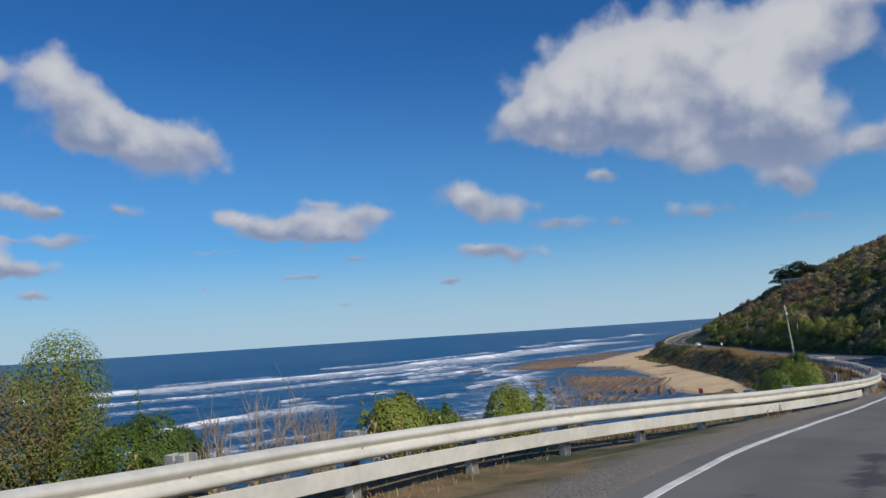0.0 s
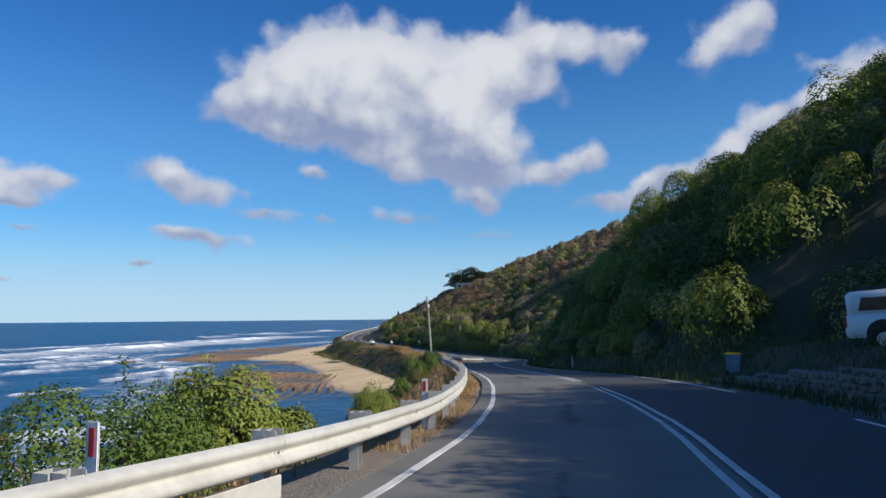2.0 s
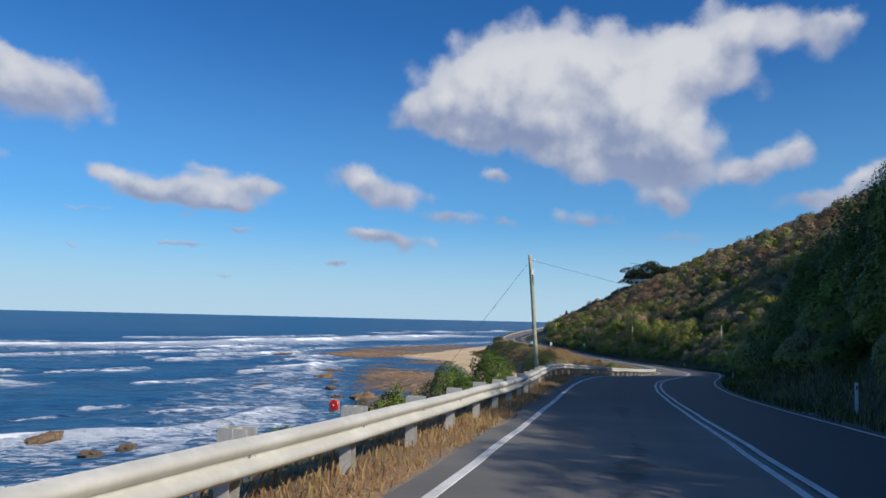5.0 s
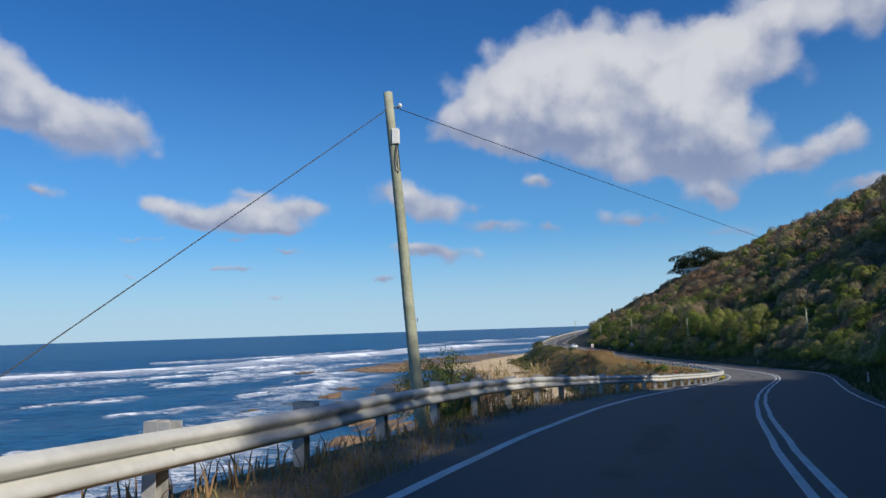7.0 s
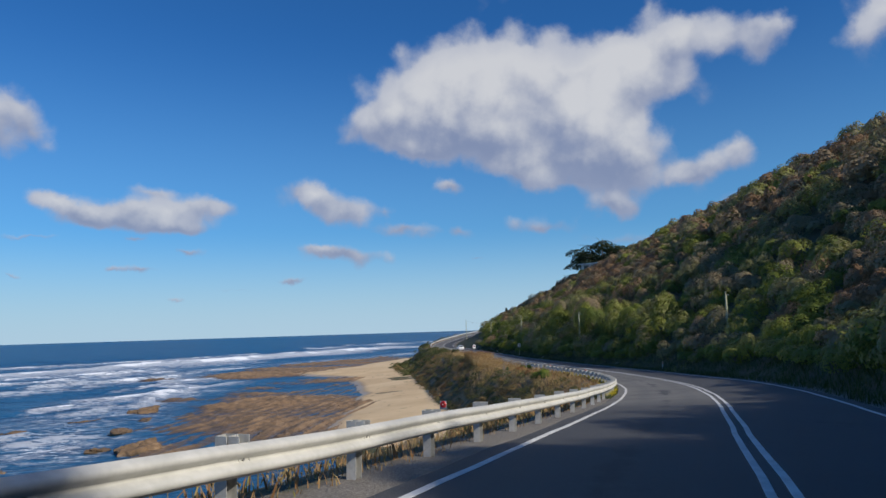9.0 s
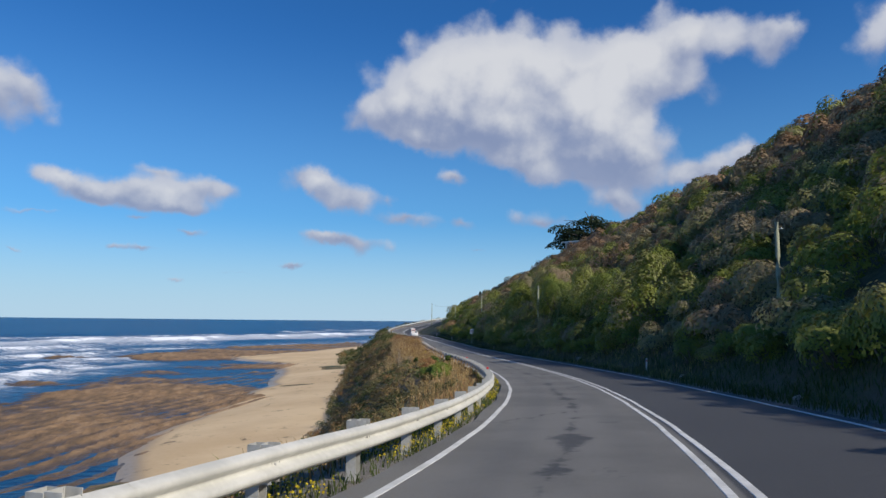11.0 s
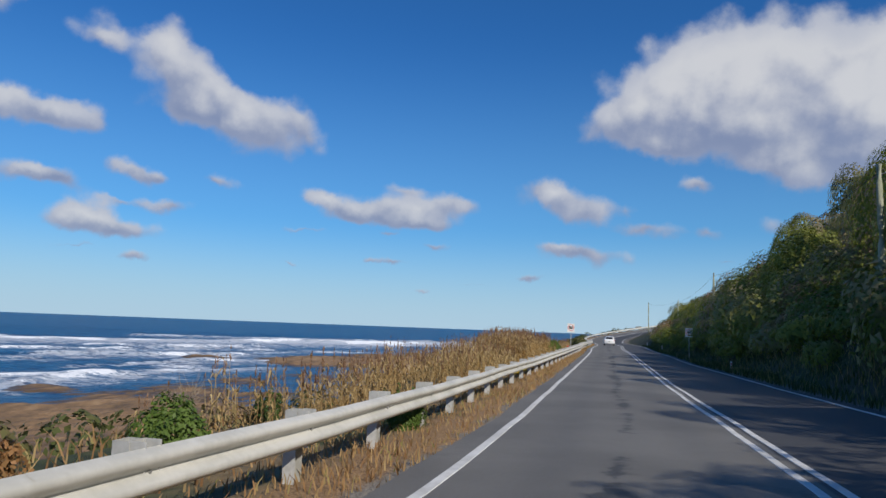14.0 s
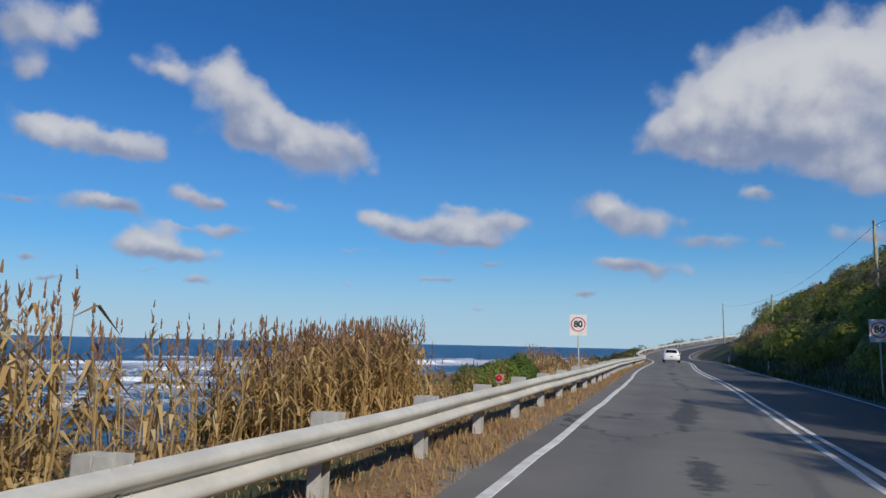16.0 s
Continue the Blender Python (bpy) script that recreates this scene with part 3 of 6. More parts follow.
def sheet(name, grid, material_, uv=None, smooth=True):
    """One mesh over a grid of places, rows by columns."""
    r, c = grid.shape[:2]
    i = np.arange(r * c).reshape(r, c)
    quads = np.stack([i[:-1, :-1], i[:-1, 1:], i[1:, 1:], i[1:, :-1]], -1).reshape(-1, 4)
    me = bpy.data.meshes.new(name)
    me.from_pydata(grid.reshape(-1, 3).tolist(), [], quads.tolist())
    if uv is not None:
        layer = me.uv_layers.new(name="plan")
        layer.data.foreach_set("uv", uv.reshape(-1, 2)[quads.ravel()].astype(np.float32).ravel())
    me.polygons.foreach_set("use_smooth", np.full(len(quads), smooth))
    me.materials.append(material_)
    return new(name, me)


# ---- ground, road, paint ----
gu = np.arange(-66, 452, 2.0)
gl = np.array([-70, -50, -38, -30, -26, -23, -21, -19, -17, -15.5, -14, -12.5, -11, -10, -9, -8, -7, -6, -5, -4.2, -3.5, -2.9, -2.3, -1.8, -1.3, -0.8, -0.4, -0.1, 3.7, 7.4, 7.8, 8.2, 8.7, 9.2, 10, 11, 12.5, 14, 16, 18, 20.5, 23, 26, 29, 33, 37, 42, 47, 53, 60, 70, 85, 110, 150])
GU, GL = np.meshgrid(gu, gl, indexing="ij")
ground_places = land(GU, GL)
ground_places[..., 2] -= np.where((GL > -0.3) & (GL < 7.6), 0.12, 0)
tagged(sheet("ground", ground_places[:, ::-1], SOIL, np.stack([GL, GU], -1)[:, ::-1]), "gravel verge, dry grassy bank and steep hillside along the road", "ground", kind="structure")

ru, rl = np.arange(-66, 452, 1.4), np.array([-0.42, -0.2, 0.6, 1.6, 2.6, 3.7, 4.7, 5.7, 6.7, 7.3, 7.62])
RU, RL = np.meshgrid(ru, rl, indexing="ij")
edge = RL + 0.07 * wave_noise(RU, RL, 0.9, 8) * (np.abs(RL - 3.6) > 3.9)
tagged(sheet("road", on_road(RU, edge, 0.0)[:, ::-1], ASPHALT, np.stack([RL, RU], -1)[:, ::-1]), "worn grey two-lane asphalt coast road with tar patches", "road", kind="structure")


def stripe(name, lat, width, spans, label):
    """A painted line along the road, with its own thickness."""
    bm = bmesh.new()
    for a, b in spans:
        us = np.arange(a, b, 1.4)
        rows = []
        for u in us:
            wob = 0.012 * math.sin(u * 0.9) + 0.008 * math.sin(u * 2.7)
            rows.append([bm.verts.new(on_road(u, lat + o + wob, h)) for o, h in ((-width / 2, 0.001), (-width / 2 + 0.008, 0.006), (width / 2 - 0.008, 0.006), (width / 2, 0.001))])
        for p, q in zip(rows, rows[1:]):
            for k in range(3):
                bm.faces.new((p[k], p[k + 1], q[k + 1], q[k]))
    me = bpy.data.meshes.new(name)
    bm.to_mesh(me)
    bm.free()
    me.materials.append(PAINT)
    return tagged(new(name, me), label, "road marking", kind="structure")


stripe("edge_line", 0.0, 0.13, [(-60, 448)], "worn white edge line on the seaward side of the road")
stripe("centre_line", CENTRE - 0.13, 0.11, [(-60, 50.2), (53.6, 448)], "worn white line, one of a double centre line")
stripe("centre_line", CENTRE + 0.13, 0.11, [(-60, 50.2), (53.6, 448)], "worn white line, one of a double centre line")
stripe("edge_line", RIGHT_EDGE, 0.12, [(-60, 39), (45, 448)], "worn white edge line at the foot of the hill")

# ---- sea, rock platform, beach ----
from mathutils import noise

def shore_distance(x, y):
    """Metres seaward of the rocky shore (positive out at sea)."""
    line = np.interp(y, [-200, 60, 120, 170, 205, 240, 280, 310, 335, 360, 400, 440, 480, 560, 700, 1200], [-60, 0, 22, 38, 40, 41, 43, 47, 44, 32, 44, 70, 115, 190, 300, 620])
    return (line - x) * 0.85


def rock_height(x, y):
    d = shore_distance(x, y)
    # tilted beds: ridges that run along the shore, steep on one side
    along = x * 0.42 + y * 0.91
    across = x * 0.91 - y * 0.42 + 4.0 * wave_noise(x, y, 0.035, 11) + 1.2 * wave_noise(x, y, 0.16, 15)
    saw = np.abs(np.mod(across / 3.1 + 0.12 * wave_noise(x, y, 0.2, 12), 1.0) - 0.18)
    saw2 = np.abs(np.mod(across / 1.35 + 0.2, 1.0) - 0.25)
    h = -20.0 + 0.75 * (0.42 - saw) + 0.30 * (0.5 - saw2) + 0.50 * wave_noise(x, y, 0.05, 13) + 0.34 * wave_noise(x, y, 0.17, 14) + 0.1 * wave_noise(x, y, 1.1, 16)
    h = h + 0.30 * ease(-d, -4, 12) - 2.2 * ease(d, -8, 24) - 0.22 + 2.4 * np.clip(wave_noise(x, y, 0.11, 18) - 0.45, 0, 0.8) * ease(d, -12, 0) * (1 - ease(d, 14, 34))
    # the channel with still water between the two reefs
    pool = np.exp(-((x - 66 - 0.3 * (y - 335)) / 26.0) ** 2 - ((y - 328 - 0.25 * (x - 60)) / 15.0) ** 2)
    h = h - 1.1 * pool
    return h - 0.9 * (1 - ease(y, 150, 200)) - 0.12 * np.abs(wave_noise(along, across, 0.12, 17))


xs, ys = np.arange(-10, 130, 0.6), np.arange(120, 480, 0.8)
X, Y = np.meshgrid(xs, ys, indexing="ij")
Zr = rock_height(X, Y)
tagged(sheet("rock_platform", np.stack([X, Y, Zr], -1), ROCK, smooth=False), "brown layered rock platform with tidal pools at the shore", "rocks", kind="structure")


def sand_height(x, y):
    back = np.interp(y, [150, 172, 209, 246, 300, 358, 430, 480, 560], [80, 79, 88, 93, 100, 110, 132, 150, 190])
    width = np.interp(y, [150, 178, 198, 211, 261, 320, 352, 391, 430, 470, 560], [6, 9, 16, 18, 14, 20, 42, 26, 18, 8, 4])
    d = back - x
    return -18.1 - 1.55 * np.clip(d / width, -0.4, 1.0) - 2.6 * ease(d, width * 0.9, width * 1.9) + 0.10 * wave_noise(x, y, 0.25, 21) + 0.18 * wave_noise(x, y, 0.07, 22)


xs2, ys2 = np.arange(30, 180, 1.2), np.arange(150, 560, 1.5)
X2, Y2 = np.meshgrid(xs2, ys2, indexing="ij")
tagged(sheet("beach", np.stack([X2, Y2, sand_height(X2, Y2)], -1), SAND), "pale golden sand beach below the bank", "beach", kind="structure")

# breaking waves: a line of places, height of the crest, width of the white water
BREAKERS = [
    ([(-230, 352), (-94, 418), (-29, 468), (30, 530), (60, 575), (160, 715)], 1.2, 13.0, 0.98),
    ([(-150, 285), (-75, 330), (-20, 372), (14, 430)], 0.8, 5.0, 0.80),
    ([(-68, 188), (-44, 226)], 0.6, 3.2, 0.92),
    ([(18, 248), (28, 262), (35, 298), (46, 322)], 0.6, 3.6, 0.85),
    ([(-14, 338), (6, 356), (24, 372)], 0.7, 4.0, 0.85),
    ([(86, 755), (163, 861), (300, 1000)], 1.0, 11.0, 0.92),
]
INNER_BREAKERS = [
    ([(-10, 146), (12, 154), (22, 176)], 0.5, 4.5, 0.92),
    ([(2, 174), (15, 182)], 0.4, 2.6, 0.85),
    ([(-14, 226), (2, 239)], 0.4, 2.4, 0.85),
    ([(16, 274), (36, 292)], 0.4, 4.0, 0.85),
    ([(-80, 515), (-20, 560), (40, 640)], 0.8, 7.0, 0.8),
    ([(-170, 425), (-110, 452)], 0.6, 5.0, 0.75),
    ([(-44, 260), (-22, 276)], 0.5, 2.8, 0.8),
    ([(26, 328), (42, 354)], 0.5, 4.0, 0.82),
    ([(60, 610), (150, 715)], 0.8, 8.0, 0.8),
    ([(30, 205), (24, 190), (30, 176)], 0.4, 3.0, 0.75),
    ([(-40, 150), (-24, 160)], 0.4, 2.2, 0.8),
    ([(-20, 300), (0, 316)], 0.5, 3.0, 0.8),
    ([(-110, 240), (-92, 256)], 0.5, 2.6, 0.75),
    ([(-30, 410), (10, 455)], 0.6, 4.0, 0.75),
]

# small whitecaps off the reef
cap = np.random.RandomState(91)
CAPS = []
for _ in range(34):
    y_ = cap.uniform(120, 420)
    x_ = np.interp(y_, [120, 240, 330, 420], [22, 41, 45, 50]) - cap.uniform(6, 110) ** 1.02
    l_, a_ = cap.uniform(2, 9), radians(cap.uniform(40, 62))
    CAPS.append(([(x_, y_), (x_ + l_ * math.cos(a_), y_ + l_ * math.sin(a_))], 0.35, cap.uniform(0.9, 2.0), cap.uniform(0.8, 1.05)))


def sea_fields(x, y):
    """Height of the water, amount of foam and of shoal water."""
    x0, y0 = x, y
    x, y = x + 7 * wave_noise(x0, y0, 0.03, 41) + 1.6 * wave_noise(x0, y0, 0.2, 42), y + 7 * wave_noise(x0, y0, 0.03, 43) + 1.6 * wave_noise(x0, y0, 0.2, 44)
    z = 0.30 * np.sin((x * -0.62 + y * 0.78) * 0.16 + 1.2 * wave_noise(x, y, 0.02, 31)) + 0.16 * wave_noise(x, y, 0.22, 32) + 0.07 * wave_noise(x, y, 0.7, 33)
    foam = 0.36 + 0.06 * wave_noise(x, y, 0.03, 34)
    wash = np.zeros(x.shape)
    for pts, high, width, amount in BREAKERS + INNER_BREAKERS + CAPS:
        best = np.full(x.shape, 1e9)
        side = np.zeros(x.shape)
        for (ax, ay), (bx, by) in zip(pts, pts[1:]):
            dx, dy = bx - ax, by - ay
            l2 = dx * dx + dy * dy
            t = np.clip(((x - ax) * dx + (y - ay) * dy) / l2, 0, 1)
            ex, ey = x - ax - t * dx, y - ay - t * dy
            d = np.hypot(ex, ey)
            s = (ex * dy - ey * dx) / math.sqrt(l2)
            side = np.where(d < best, s, side)
            best = np.minimum(best, d)
        wob = width * (1 + 0.55 * wave_noise(x, y, 0.05, 35))
        off = side + width * 0.5 * wave_noise(x, y, 0.035, 36)
        end = np.exp(-(np.maximum(best - np.abs(side), 0) / (width * 1.4)) ** 2)
        z = z + high * np.exp(-(off / (width * 0.55)) ** 2) * end
        front = np.where(off > 0, np.exp(-(off / (wob * 1.5)) ** 2), np.exp(-(off / (wob * 0.5)) ** 2))
        foam = np.maximum(foam, 0.92 * amount * front * end * (0.72 + 0.42 * wave_noise(x, y, 0.05, 37) + 0.26 * wave_noise(x, y, 0.25, 45)))
        trail = np.where(off > 0, np.exp(-(off / (wob * 5.5)) ** 2), np.exp(-(off / (wob * 0.8)) ** 2))
        wash = np.maximum(wash, 0.70 * amount * trail * end)
    d = shore_distance(x0, y0)
    surf = np.exp(-((d - 10) / 17.0) ** 2)
    foam = np.maximum(foam, (0.43 + 0.24 * wave_noise(x, y, 0.09, 38)) * surf)
    wash = np.maximum(wash, (0.46 + 0.16 * wave_noise(x, y, 0.04, 46)) * np.exp(-((d - 14) / 26.0) ** 2))
    inner = ease(-d, 3, 16)
    foam, wash = foam * (1 - 0.75 * inner), wash * (1 - 0.8 * inner)
    z = z * (1 - 0.96 * ease(-d, -14, 4))
    shoal = np.exp(-((d - 15) / 60.0) ** 2) * (0.6 + 0.4 * wave_noise(x, y, 0.03, 39))
    return SEA_LEVEL + z * ease(x0, -420, -330), foam, np.clip(shoal, 0, 1), wash


def sea_sheet(name, xs_, ys_, label):
    a, b = np.meshgrid(xs_, ys_, indexing="ij")
    z, foam, shoal, wash = sea_fields(a, b)
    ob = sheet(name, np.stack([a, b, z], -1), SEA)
    for key, val in (("foam", foam), ("shoal", shoal), ("wash", wash)):
        at = ob.data.attributes.new(key, "FLOAT", "POINT")
        at.data.foreach_set("value", val.astype(np.float32).ravel())
    return tagged(ob, label, "sea", kind="structure")


def spread(lo, hi, fine_lo, fine_hi, step):
    """Coordinates that are close together between fine_lo and fine_hi and wider apart outside."""
    mid = np.arange(fine_lo, fine_hi, step)
    out = [np.linspace(0, 1, 40)[1:] ** 2.4]
    return np.concatenate([(fine_lo - out[0] * (fine_lo - lo))[::-1], mid, mid[-1] + out[0] * (hi - mid[-1])])


sea_sheet("water", spread(-4300, 3000, -230, 170, 1.7), spread(-900, 4600, 60, 640, 1.7), "deep blue ocean with white breakers and foam reaching the horizon")


# -- rocks standing in the surf --
def shore_rock(x, y, half, high, seed):
    """A low, tilted and broken slab of rock."""
    r = np.random.RandomState(seed)
    bm = bmesh.new()
    bmesh.ops.create_icosphere(bm, subdivisions=4, radius=1.0)
    off = Vector(r.uniform(-50, 50, 3))
    for v in bm.verts:
        c = v.co.copy()
        s = 1.0 + 0.45 * noise.noise(c * 1.3 + off) + 0.22 * noise.noise(c * 3.1 + off) + 0.10 * noise.noise(c * 7.0 + off)
        top = c.z * s
        step_at = 0.24
        top = 0.35 * top + 0.65 * (math.floor(top / step_at) + ease(top / step_at % 1.0, 0.55, 1.0)) * step_at
        top = min(top, 0.55 + 0.3 * noise.noise(c * 2.0 + off) + 0.12 * noise.noise(c * 6.0 + off))
        v.co = (c.x * s * half, c.y * s * half * 0.62, top * high)
    me = bpy.data.meshes.new("shore_rock")
    bm.to_mesh(me)
    bm.free()
    me.materials.append(ROCK)
    ob = new("shore_rock", me)
    ob.matrix_basis = pose(x, y, SEA_LEVEL - 0.1, r.uniform(-7, 7), r.uniform(-7, 7), 62 + r.uniform(-25, 25))
    return tagged(ob, "brown weathered slab of rock standing in the surf", "rock", "rocks in the surf")


for i_, (x_, y_, w_, h_) in enumerate([
    (-1.6, 148.2, 2.8, 1.5), (6.9, 138.7, 1.9, 0.7), (10.0, 142.8, 1.7, 0.8), (18.8, 133.7, 2.9, 1.6), (23.9, 171.3, 2.1, 0.7), (30.5, 184.9, 2.0, 0.7), (37.9, 198.1, 1.8, 0.8),
    (32.8, 157.3, 1.2, 0.7), (35.4, 244.1, 3.3, 1.7), (43.3, 196.5, 3.4, 2.0), (36.7, 216.3, 2.5, 1.0), (20.1, 221.6, 2.4, 0.8), (27.4, 233.3, 3.3, 0.7), (37.8, 230.7, 1.8, 0.7), (29.0, 147.0, 1.6, 0.7), (25.0, 139.0, 1.3, 0.6)]):
    shore_rock(x_, y_, w_, h_, 900 + i_)

# ---- helpers for things ----
def bm_box(bm, size, at=(0, 0, 0), bevel=0.0, m=None):
    """A box in bm with rounded edges, its middle at a place."""
    r = bmesh.ops.create_cube(bm, size=1.0)
    vs = r["verts"]
    bmesh.ops.scale(bm, vec=size, verts=vs)
    if bevel:
        es = list({e for v in vs for e in v.link_edges})
        vs = list({v for f in bmesh.ops.bevel(bm, geom=es, offset=bevel, segments=2, affect="EDGES")["faces"] for v in f.verts} | {v for v in vs if v.is_valid})
    mat = (m or Matrix()) @ Matrix.Translation(at)
    bmesh.ops.transform(bm, matrix=mat, verts=vs)
    return vs


def bm_tube(bm, path, radii, sides=10, cap=True):
    """A tapered tube along a list of places."""
    rings = []
    for i, (p, r) in enumerate(zip(path, radii)):
        a, b = Vector(path[max(i - 1, 0)]), Vector(path[min(i + 1, len(path) - 1)])
        q = (b - a).to_track_quat("Z", "Y")
        rings.append([bm.verts.new(Vector(p) + q @ Vector((r * math.cos(2 * math.pi * k / sides), r * math.sin(2 * math.pi * k / sides), 0))) for k in range(sides)])
    for p, q in zip(rings, rings[1:]):
        for k in range(sides):
            bm.faces.new((p[k], p[(k + 1) % sides], q[(k + 1) % sides], q[k]))
    if cap:
        bm.faces.new(rings[0][::-1])
        bm.faces.new(rings[-1])


def mesh_of(name, bm, material_, smooth=False):
    bmesh.ops.recalc_face_normals(bm, faces=bm.faces)
    me = bpy.data.meshes.new(name)
    bm.to_mesh(me)
    bm.free()
    me.materials.append(material_)
    if smooth:
        me.polygons.foreach_set("use_smooth", [True] * len(me.polygons))
    return me


def part(name, bm, material_, parent, label="", smooth=False):
    """Links a bmesh as one mesh under a thing or a part."""
    ob = new(name, mesh_of(name, bm, material_, smooth))
    ob.parent = parent
    return tagged(ob, label)


def part_of_mesh(name, me, parent, m):
    ob = new(name, me)
    ob.parent = parent
    ob.matrix_basis = m
    return ob


def thing(name, label, category, group=""):
    return tagged(new(name), label, category, group)


# ---- guardrail ----
RAIL_U = [-40, 0, 8, 12, 16, 20, 26, 34, 45, 55, 80, 90, 100, 108, 118, 127, 137, 170, 182, 190, 210, 230, 250, 275, 300, 450]
RAIL_LAT = [-3.7, -3.75, -3.7, -3.2, -2.45, -1.75, -1.0, -0.6, -0.95, -1.15, -1.0, -1.4, -2.1, -1.9, -1.35, -1.0, -0.8, -0.5, -0.7, -0.95, -1.15, -1.45, -1.25, -0.9, -0.9, -0.9]
RAIL_TOP = 0.63


def rail_lat(u):
    k = np.linspace(-4, 4, 9)
    return float(np.mean(np.interp(u + k, RAIL_U, RAIL_LAT)))


def rail_at(u, out=0.0, h=0.0):
    """A place on the guardrail's line; out: metres towards the road."""
    p = on_road(u, rail_lat(u) + out, h)
    return Vector(p)


def rail_turn(u):
    d = rail_at(u + 0.5) - rail_at(u - 0.5)
    return math.degrees(math.atan2(-d.x, d.y))


rail = thing("guardrail", "weathered galvanised W-beam guardrail on steel posts along the verge", "guardrail")
BEAM = [(0.0, 0.0), (0.022, -0.014), (0.075, -0.040), (0.083, -0.070), (0.075, -0.100), (0.018, -0.135), (0.0, -0.156), (0.018, -0.177), (0.075, -0.212), (0.083, -0.242), (0.075, -0.272), (0.022, -0.298), (0.0, -0.312)]
for k, a in enumerate(np.arange(-38, 446, 4.0)):
    bm = bmesh.new()
    proud = 0.004 * (k % 2)
    sag = 0.012 * math.sin(k * 1.7) + 0.006 * math.sin(k * 3.1)
    for back in (0.0, -0.004):
        rows = [[bm.verts.new(rail_at(u, o + proud + back, RAIL_TOP + z + sag * math.sin(math.pi * (u - a) / 4.2))) for o, z in BEAM] for u in np.linspace(a, a + 4.25, 7)]
        for p, q in zip(rows, rows[1:]):
            for j in range(len(BEAM) - 1):
                bm.faces.new((p[j], q[j], q[j + 1], p[j + 1]))
    part("beam", bm, STEEL, rail, smooth=True)
# lower flat rub rail through the first bend
for a in np.arange(-38, 27, 4.0):
    bm = bmesh.new()
    rows = [[bm.verts.new(rail_at(u, o, z)) for o, z in ((0.035, 0.27), (0.045, 0.262), (0.045, 0.048), (0.035, 0.04), (0.03, 0.04), (0.03, 0.27))] for u in np.linspace(a, a + 4.0, 6)]
    for p, q in zip(rows, rows[1:]):
        for j in range(6):
            bm.faces.new((p[j], q[j], q[(j + 1) % 6], p[(j + 1) % 6]))
    part("rub_rail", bm, STEEL, rail, "flat galvanised lower rail")


def channel(depth, width, height):
    """An upright steel channel, open to one side."""
    bm = bmesh.new()
    t = 0.006
    bm_box(bm, (t, depth, height), (0, 0, 0))
    for s in (-1, 1):
        bm_box(bm, (width, t, height), (width / 2, s * (depth - t) / 2, 0))
    return bm


post_mesh = mesh_of("post", channel(0.16, 0.13, 1.35), POST_STEEL)
block_mesh = mesh_of("blockout", channel(0.16, 0.13, 0.36), POST_STEEL)
bm = bmesh.new()
bmesh.ops.create_cone(bm, segments=8, radius1=0.016, radius2=0.013, depth=0.02, cap_ends=True)
bolt_mesh = mesh_of("bolt", bm, GREY)
for k, u in enumerate(np.arange(-37.5, 446, 2.5)):
    turn, lean = rail_turn(u), 1.5 * math.sin(k * 2.3)
    up = 0.02 + 0.015 * math.sin(k * 1.9)
    part_of_mesh("blockout", block_mesh, rail, Matrix.Translation(rail_at(u + 0.02, -0.115, RAIL_TOP - 0.15 + up)) @ pose(0, 0, 0, lean, 0, turn))
    part_of_mesh("post", post_mesh, rail, Matrix.Translation(rail_at(u, -0.235, RAIL_TOP - 0.645 + up)) @ pose(0, 0, 0, lean, 0, turn))
    if -12 < u < 290:
        part_of_mesh("bolt", bolt_mesh, rail, Matrix.Translation(rail_at(u, 0.012, RAIL_TOP - 0.156)) @ pose(0, 0, 0, 0, 90, turn))


def round_reflector(u):
    t = thing("rail_reflector", "round red reflector on a small grey plate on the guardrail", "reflector", "rail reflectors")
    bm = bmesh.new()
    bm_box(bm, (0.13, 0.006, 0.14), (0, 0, 0.07), 0.002)
    part("plate", bm, POST_STEEL, t)
    bm = bmesh.new()
    bmesh.ops.create_cone(bm, segments=24, radius1=0.058, radius2=0.05, depth=0.012, cap_ends=True)
    bmesh.ops.transform(bm, matrix=pose(0, -0.009, 0.08, 90, 0, 0), verts=bm.verts)
    lens = part("lens", bm, RED, t, "red reflector lens")
    bm = bmesh.new()
    bmesh.ops.create_cone(bm, segments=10, radius1=0.009, radius2=0.007, depth=0.008, cap_ends=True)
    bmesh.ops.transform(bm, matrix=pose(0, -0.018, 0.08, 90, 0, 0), verts=bm.verts)
    part("rivet", bm, WHITE, lens)
    t.matrix_basis = Matrix.Translation(rail_at(u, -0.1, RAIL_TOP + 0.03)) @ pose(0, 0, 0, 0, 0, rail_turn(u) - 8)


def strip_marker(u, h=0.33):
    t = thing("guide_marker", "white plastic guide marker with a red reflective strip behind the guardrail", "guide post", "rail markers")
    bm = bmesh.new()
    bm_box(bm, (0.125, 0.02, h + 0.75), (0, 0, h / 2 - 0.375), 0.008)
    part("blade", bm, WHITE, t)
    bm = bmesh.new()
    bm_box(bm, (0.055, 0.006, h * 0.62), (0, -0.014, h * 0.55), 0.002)
    part("strip", bm, RED, t, "red reflective strip")
    t.matrix_basis = Matrix.Translation(rail_at(u, -0.32, RAIL_TOP - 0.02)) @ pose(0, 0, 0, 0, 0, rail_turn(u) - 6)


for u in (17.5, 64.4, 128.0, 188.2, 210.0, 261.0):
    round_reflector(u)
for u in (28.0, 37.5):
    strip_marker(u)


